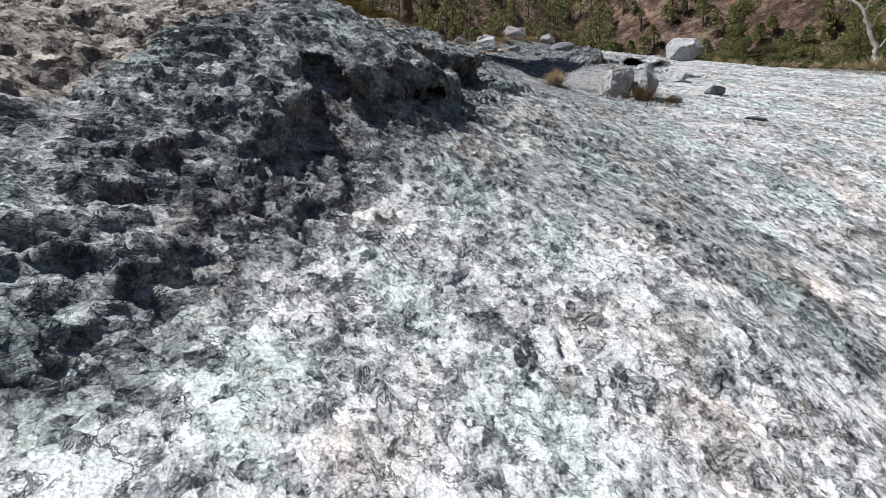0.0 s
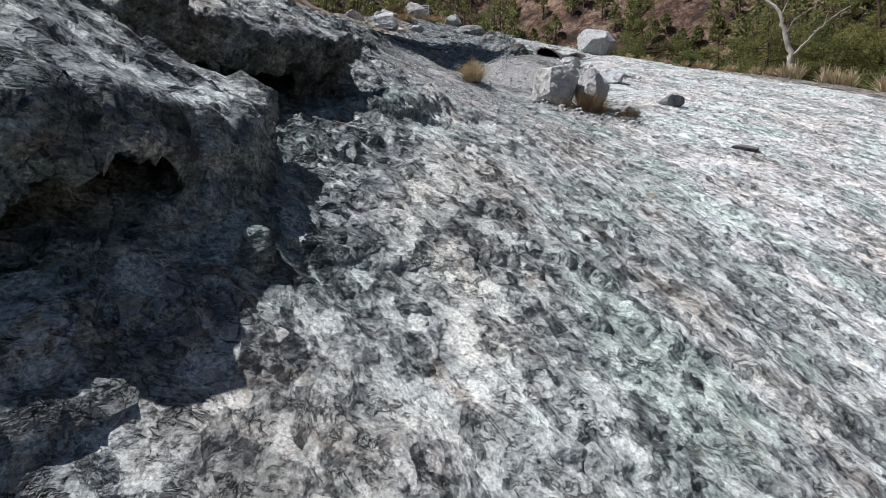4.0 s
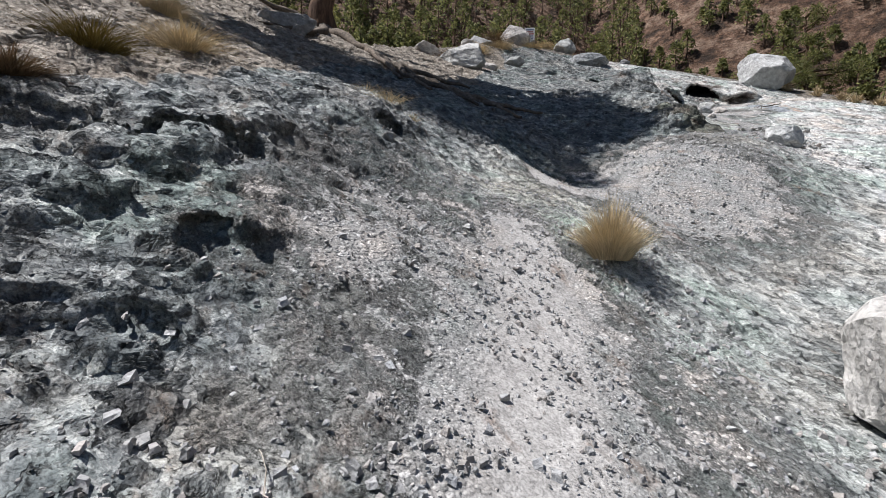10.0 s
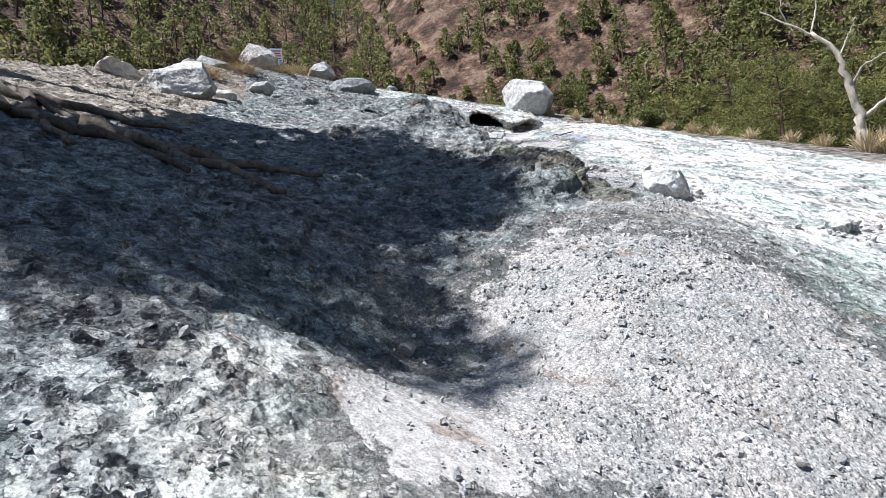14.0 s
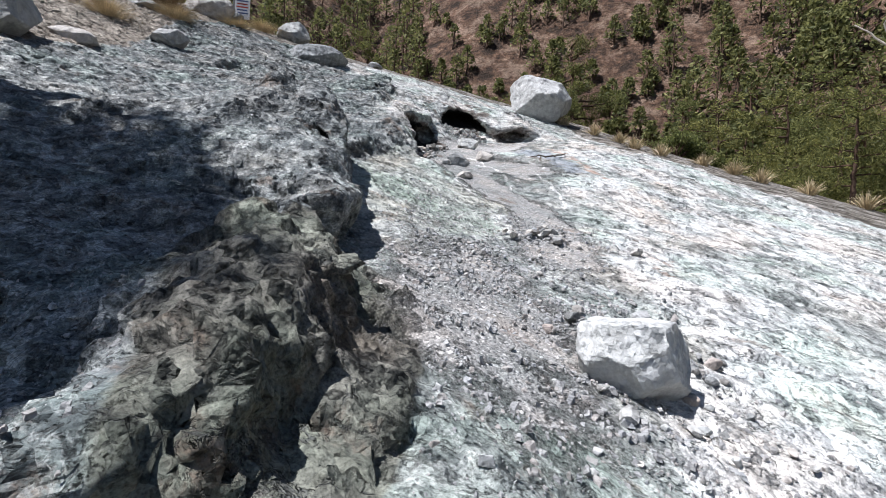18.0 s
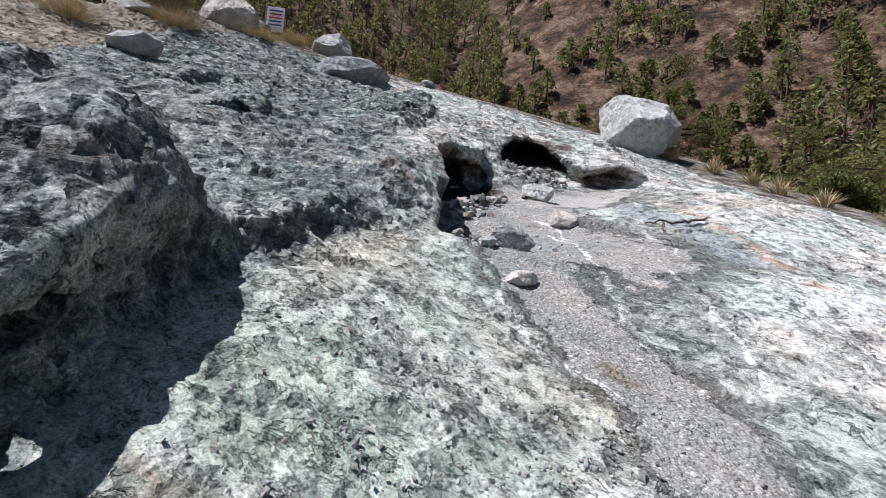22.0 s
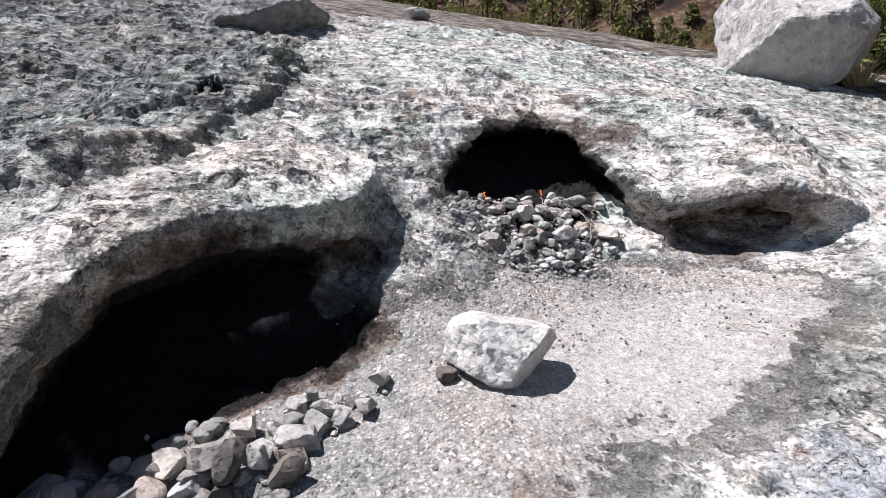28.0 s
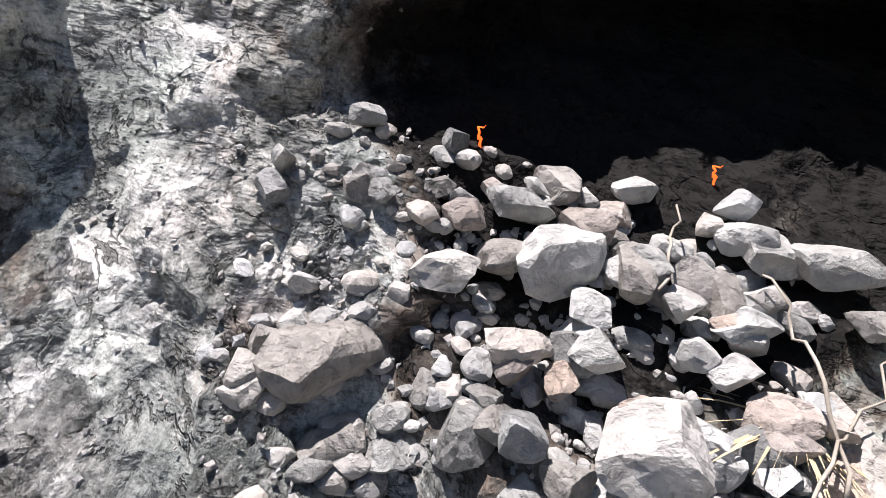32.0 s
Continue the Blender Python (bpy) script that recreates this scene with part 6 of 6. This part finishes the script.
sx, sy = 5.95, 39.1
sz = float(slope(sx, sy))
sign.location = (sx, sy, sz)
sign.rotation_euler = (0, 0, radians(-8))


def box(name, size, loc, mat, parent, bevel=0.004):
    bm = bmesh.new()
    bmesh.ops.create_cube(bm, size=1.0)
    bmesh.ops.scale(bm, vec=size, verts=bm.verts)
    bmesh.ops.bevel(bm, geom=bm.edges, offset=bevel, segments=1, affect="EDGES")
    me = bpy.data.meshes.new(name)
    bm.to_mesh(me)
    bm.free()
    ob = part(name, me, mat, parent)
    ob.location = loc
    return ob


PAINT = plain_material("white_sign_paint", (0.62, 0.63, 0.66), (0.74, 0.75, 0.78), 3, 0.5, 0)
INK = plain_material("red_sign_paint", (0.35, 0.05, 0.04), (0.42, 0.07, 0.05), 3, 0.5, 0)
BLUEINK = plain_material("blue_sign_paint", (0.05, 0.07, 0.16), (0.07, 0.09, 0.2), 3, 0.5, 0)
STEEL = plain_material("galvanised_post", (0.2, 0.2, 0.2), (0.35, 0.35, 0.35), 8, 0.5, 0)
box("panel", (0.52, 0.025, 0.76), (0, 0, 0.55), PAINT, sign)
box("post", (0.05, 0.05, 1.2), (-0.30, 0.04, 0.35), STEEL, sign)
for k in range(5):
    box("text_bar", (0.40 - 0.05 * (k % 2), 0.006, 0.05), (0, -0.016, 0.82 - 0.11 * k), INK if k in (1, 2) else BLUEINK, sign, 0.001)
tagged(sign, "white warning board with red and blue lines on a post", "sign")

# ---- small flames of the burning gas ----
fm, fn, fl, fb = shader("gas_flame", 1.0)
fb.inputs["Base Color"].default_value = (0.8, 0.2, 0.03, 1)
fb.inputs["Emission Color"].default_value = (1.0, 0.12, 0.02, 1)
fb.inputs["Emission Strength"].default_value = 1.2
for i, (x, y, h) in enumerate([(11.2, 31.4, 0.05), (11.66, 31.6, 0.045)]):
    z = GZ(x, y, True)
    me = limb_mesh("flame", [([(x, y, z - 0.01), (x + 0.008, y, z + h * 0.4), (x - 0.008, y, z + h * 0.75), (x + 0.012, y, z + h)], [0.002, 0.0035, 0.002, 0.0006], 7)], fm)
    tagged(new("flame", me), "small orange flame burning from a crack in rock", "flame")

# ---- woods ----


def far_z(x, y):
    return float(far_height(np.array([[x]]), np.array([[y]]))[0, 0])


wr = random.Random(11)
pines = [pine_template("pine_tree", 200 + i, h, r, b, s, n, lf) for i, (h, r, b, s, n, lf) in enumerate([(9.0, 0.20, 0.35, 0.30, 9000, (0.24, 0.05)), (7.0, 0.15, 0.25, 0.34, 7500, (0.24, 0.05)), (12.0, 0.30, 0.5, 0.24, 9000, (0.26, 0.055)), (5.5, 0.12, 0.15, 0.36, 6500, (0.22, 0.045))])]
bushes = [bush_template("bush", 300 + i, s, n, BUSH, lf) for i, (s, n, lf) in enumerate([((2.6, 1.7), 5200, (0.11, 0.06)), ((1.8, 1.2), 3600, (0.10, 0.055))])]
PINES = [(33.4, 58.3, 2, 1.25), (30.2, 55.0, 2, 0.95), (36.0, 47.0, 1, 1.0), (29.5, 39.0, 1, 0.9), (31.0, 33.5, 0, 0.95), (27.0, 31.5, 3, 1.0), (28.5, 27.0, 0, 0.85), (33.0, 26.0, 0, 1.1), (26.5, 22.5, 1, 1.0), (30.0, 20.5, 0, 1.0),
         (25.5, 35.5, 3, 0.9), (38.0, 38.0, 0, 1.1), (40.0, 31.0, 0, 1.2), (13.5, 53.0, 0, 0.9), (16.5, 55.0, 1, 1.0), (19.5, 56.0, 3, 1.1), (10.0, 56.0, 0, 0.9), (21.5, 51.0, 3, 0.8), (5.0, 53.0, 1, 1.1), (-1.0, 50.0, 0, 1.0), (-6.0, 44.0, 0, 1.1)]
PINES2 = [(1.5, 47.5, 3, 1.1), (24.0, 55.5, 2, 0.8), (41.0, 52.0, 0, 1.0), (45.0, 44.0, 0, 1.2), (29.0, 61.0, 1, 0.9), (35.0, 20.0, 0, 1.1), (22.9, 28.6, 3, 0.75), (26.0, 27.5, 1, 0.8), (29.5, 24.0, 1, 0.9), (31.5, 29.5, 1, 1.1), (34.0, 32.5, 0, 1.0), (29.0, 35.5, 0, 0.9), (25.0, 19.0, 3, 1.1), (28.0, 16.0, 0, 1.1)]
first_use = set()


def plant(stock, k, x, y, s, label, category, group):
    turn = pose(x, y, far_z(x, y) - 0.15, 0, 0, wr.uniform(0, 360)) @ Matrix.Scale(s, 4)
    src = stock[k]
    if id(src) in first_use:
        ob = copy_thing(src, pose(0, 0, 0))
        ob.matrix_basis = turn
    else:
        ob = src
        first_use.add(id(src))
        ob.matrix_basis = turn
    return tagged(ob, label, category, group)


for x, y, k, s in PINES + PINES2:
    plant(pines, k, x, y, s, "green pine with open crown beyond the crest", "tree", "pines beyond the crest")
for i in range(80):
    a = 22 + 74 * i / 79 + wr.uniform(-2, 2)
    r = wr.uniform(17.5, 25) + (9 if a < 42 else 0)
    x, y = 10 + r * math.sin(radians(a)), 22 + r * math.cos(radians(a))
    if x < 22.2 and y < 38.5:
        x += 4
    if 29 < a < 37:
        continue
    plant(bushes, i % 2, x, y, wr.uniform(0.7, 1.15), "dense green bush below the crest", "bush", "bushes below the crest")
for x, y, s in ((14.0, 46.5, 0.9), (16.5, 46.0, 0.8), (19.5, 44.5, 1.0), (11.5, 49.0, 0.9), (8.5, 50.5, 1.0), (-3.0, 40.0, 0.8), (-6.5, 30.0, 0.7), (-7.0, 18.0, 0.6), (-6.5, 12.5, 0.6)):
    plant(bushes, 1, x, y, s, "green bush at the edge of the rock", "bush", "bushes below the crest")


def far_woods():
    """The wood on the opposite hillside, in one object."""
    rng = np.random.RandomState(77)
    C, O, B = [], [], []
    n = 0
    while n < 2600:
        az, r = rng.uniform(-50, 100), 36 + 90 * rng.uniform() ** 0.8
        if 28 < az < 38 and r < 52:
            continue
        bare = 17 < az < 44 and r < 92
        if bare and rng.uniform() < 0.22:
            continue
        x, y = 8 + r * math.sin(radians(az)), 20 + r * math.cos(radians(az))
        z = far_z(x, y)
        h = rng.uniform(3.5, 8.0) * (0.6 if bare else 1)
        k = 110 if r > 70 else 200
        t = rng.uniform(0, 1, k) ** 0.8
        rad = h * 0.30 * (1.05 - t) + 0.25
        a = rng.uniform(0, 6.28, k)
        q = rng.uniform(0.2, 1, k) ** 0.5
        C.append(np.stack([x + np.cos(a) * rad * q, y + np.sin(a) * rad * q, z + h * (0.22 + 0.78 * t)], 1))
        O.append(np.stack([np.cos(a), np.sin(a), 0.3 + 0 * a], 1))
        B.append(([(x, y, z - 0.4), (x + 0.1, y, z + h * 0.5), (x, y, z + h * 0.95)], [0.14, 0.10, 0.03], 5))
        n += 1
    V, F = leaf_quads(np.concatenate(C), 0.62, 0.26, rng, 0.0, np.concatenate(O) * 0.7)
    me = mesh_from_arrays("far_woods", V, F, False)
    me.materials.append(NEEDLE_FAR)
    tagged(new("far_woods", me), "dense pine wood on the opposite hillside", "woods", kind="stuff")
    tagged(new("far_trunks", limb_mesh("far_trunks", B, BARK)), "thin dark trunks of the wood on the hillside", "woods", kind="stuff")


far_woods()
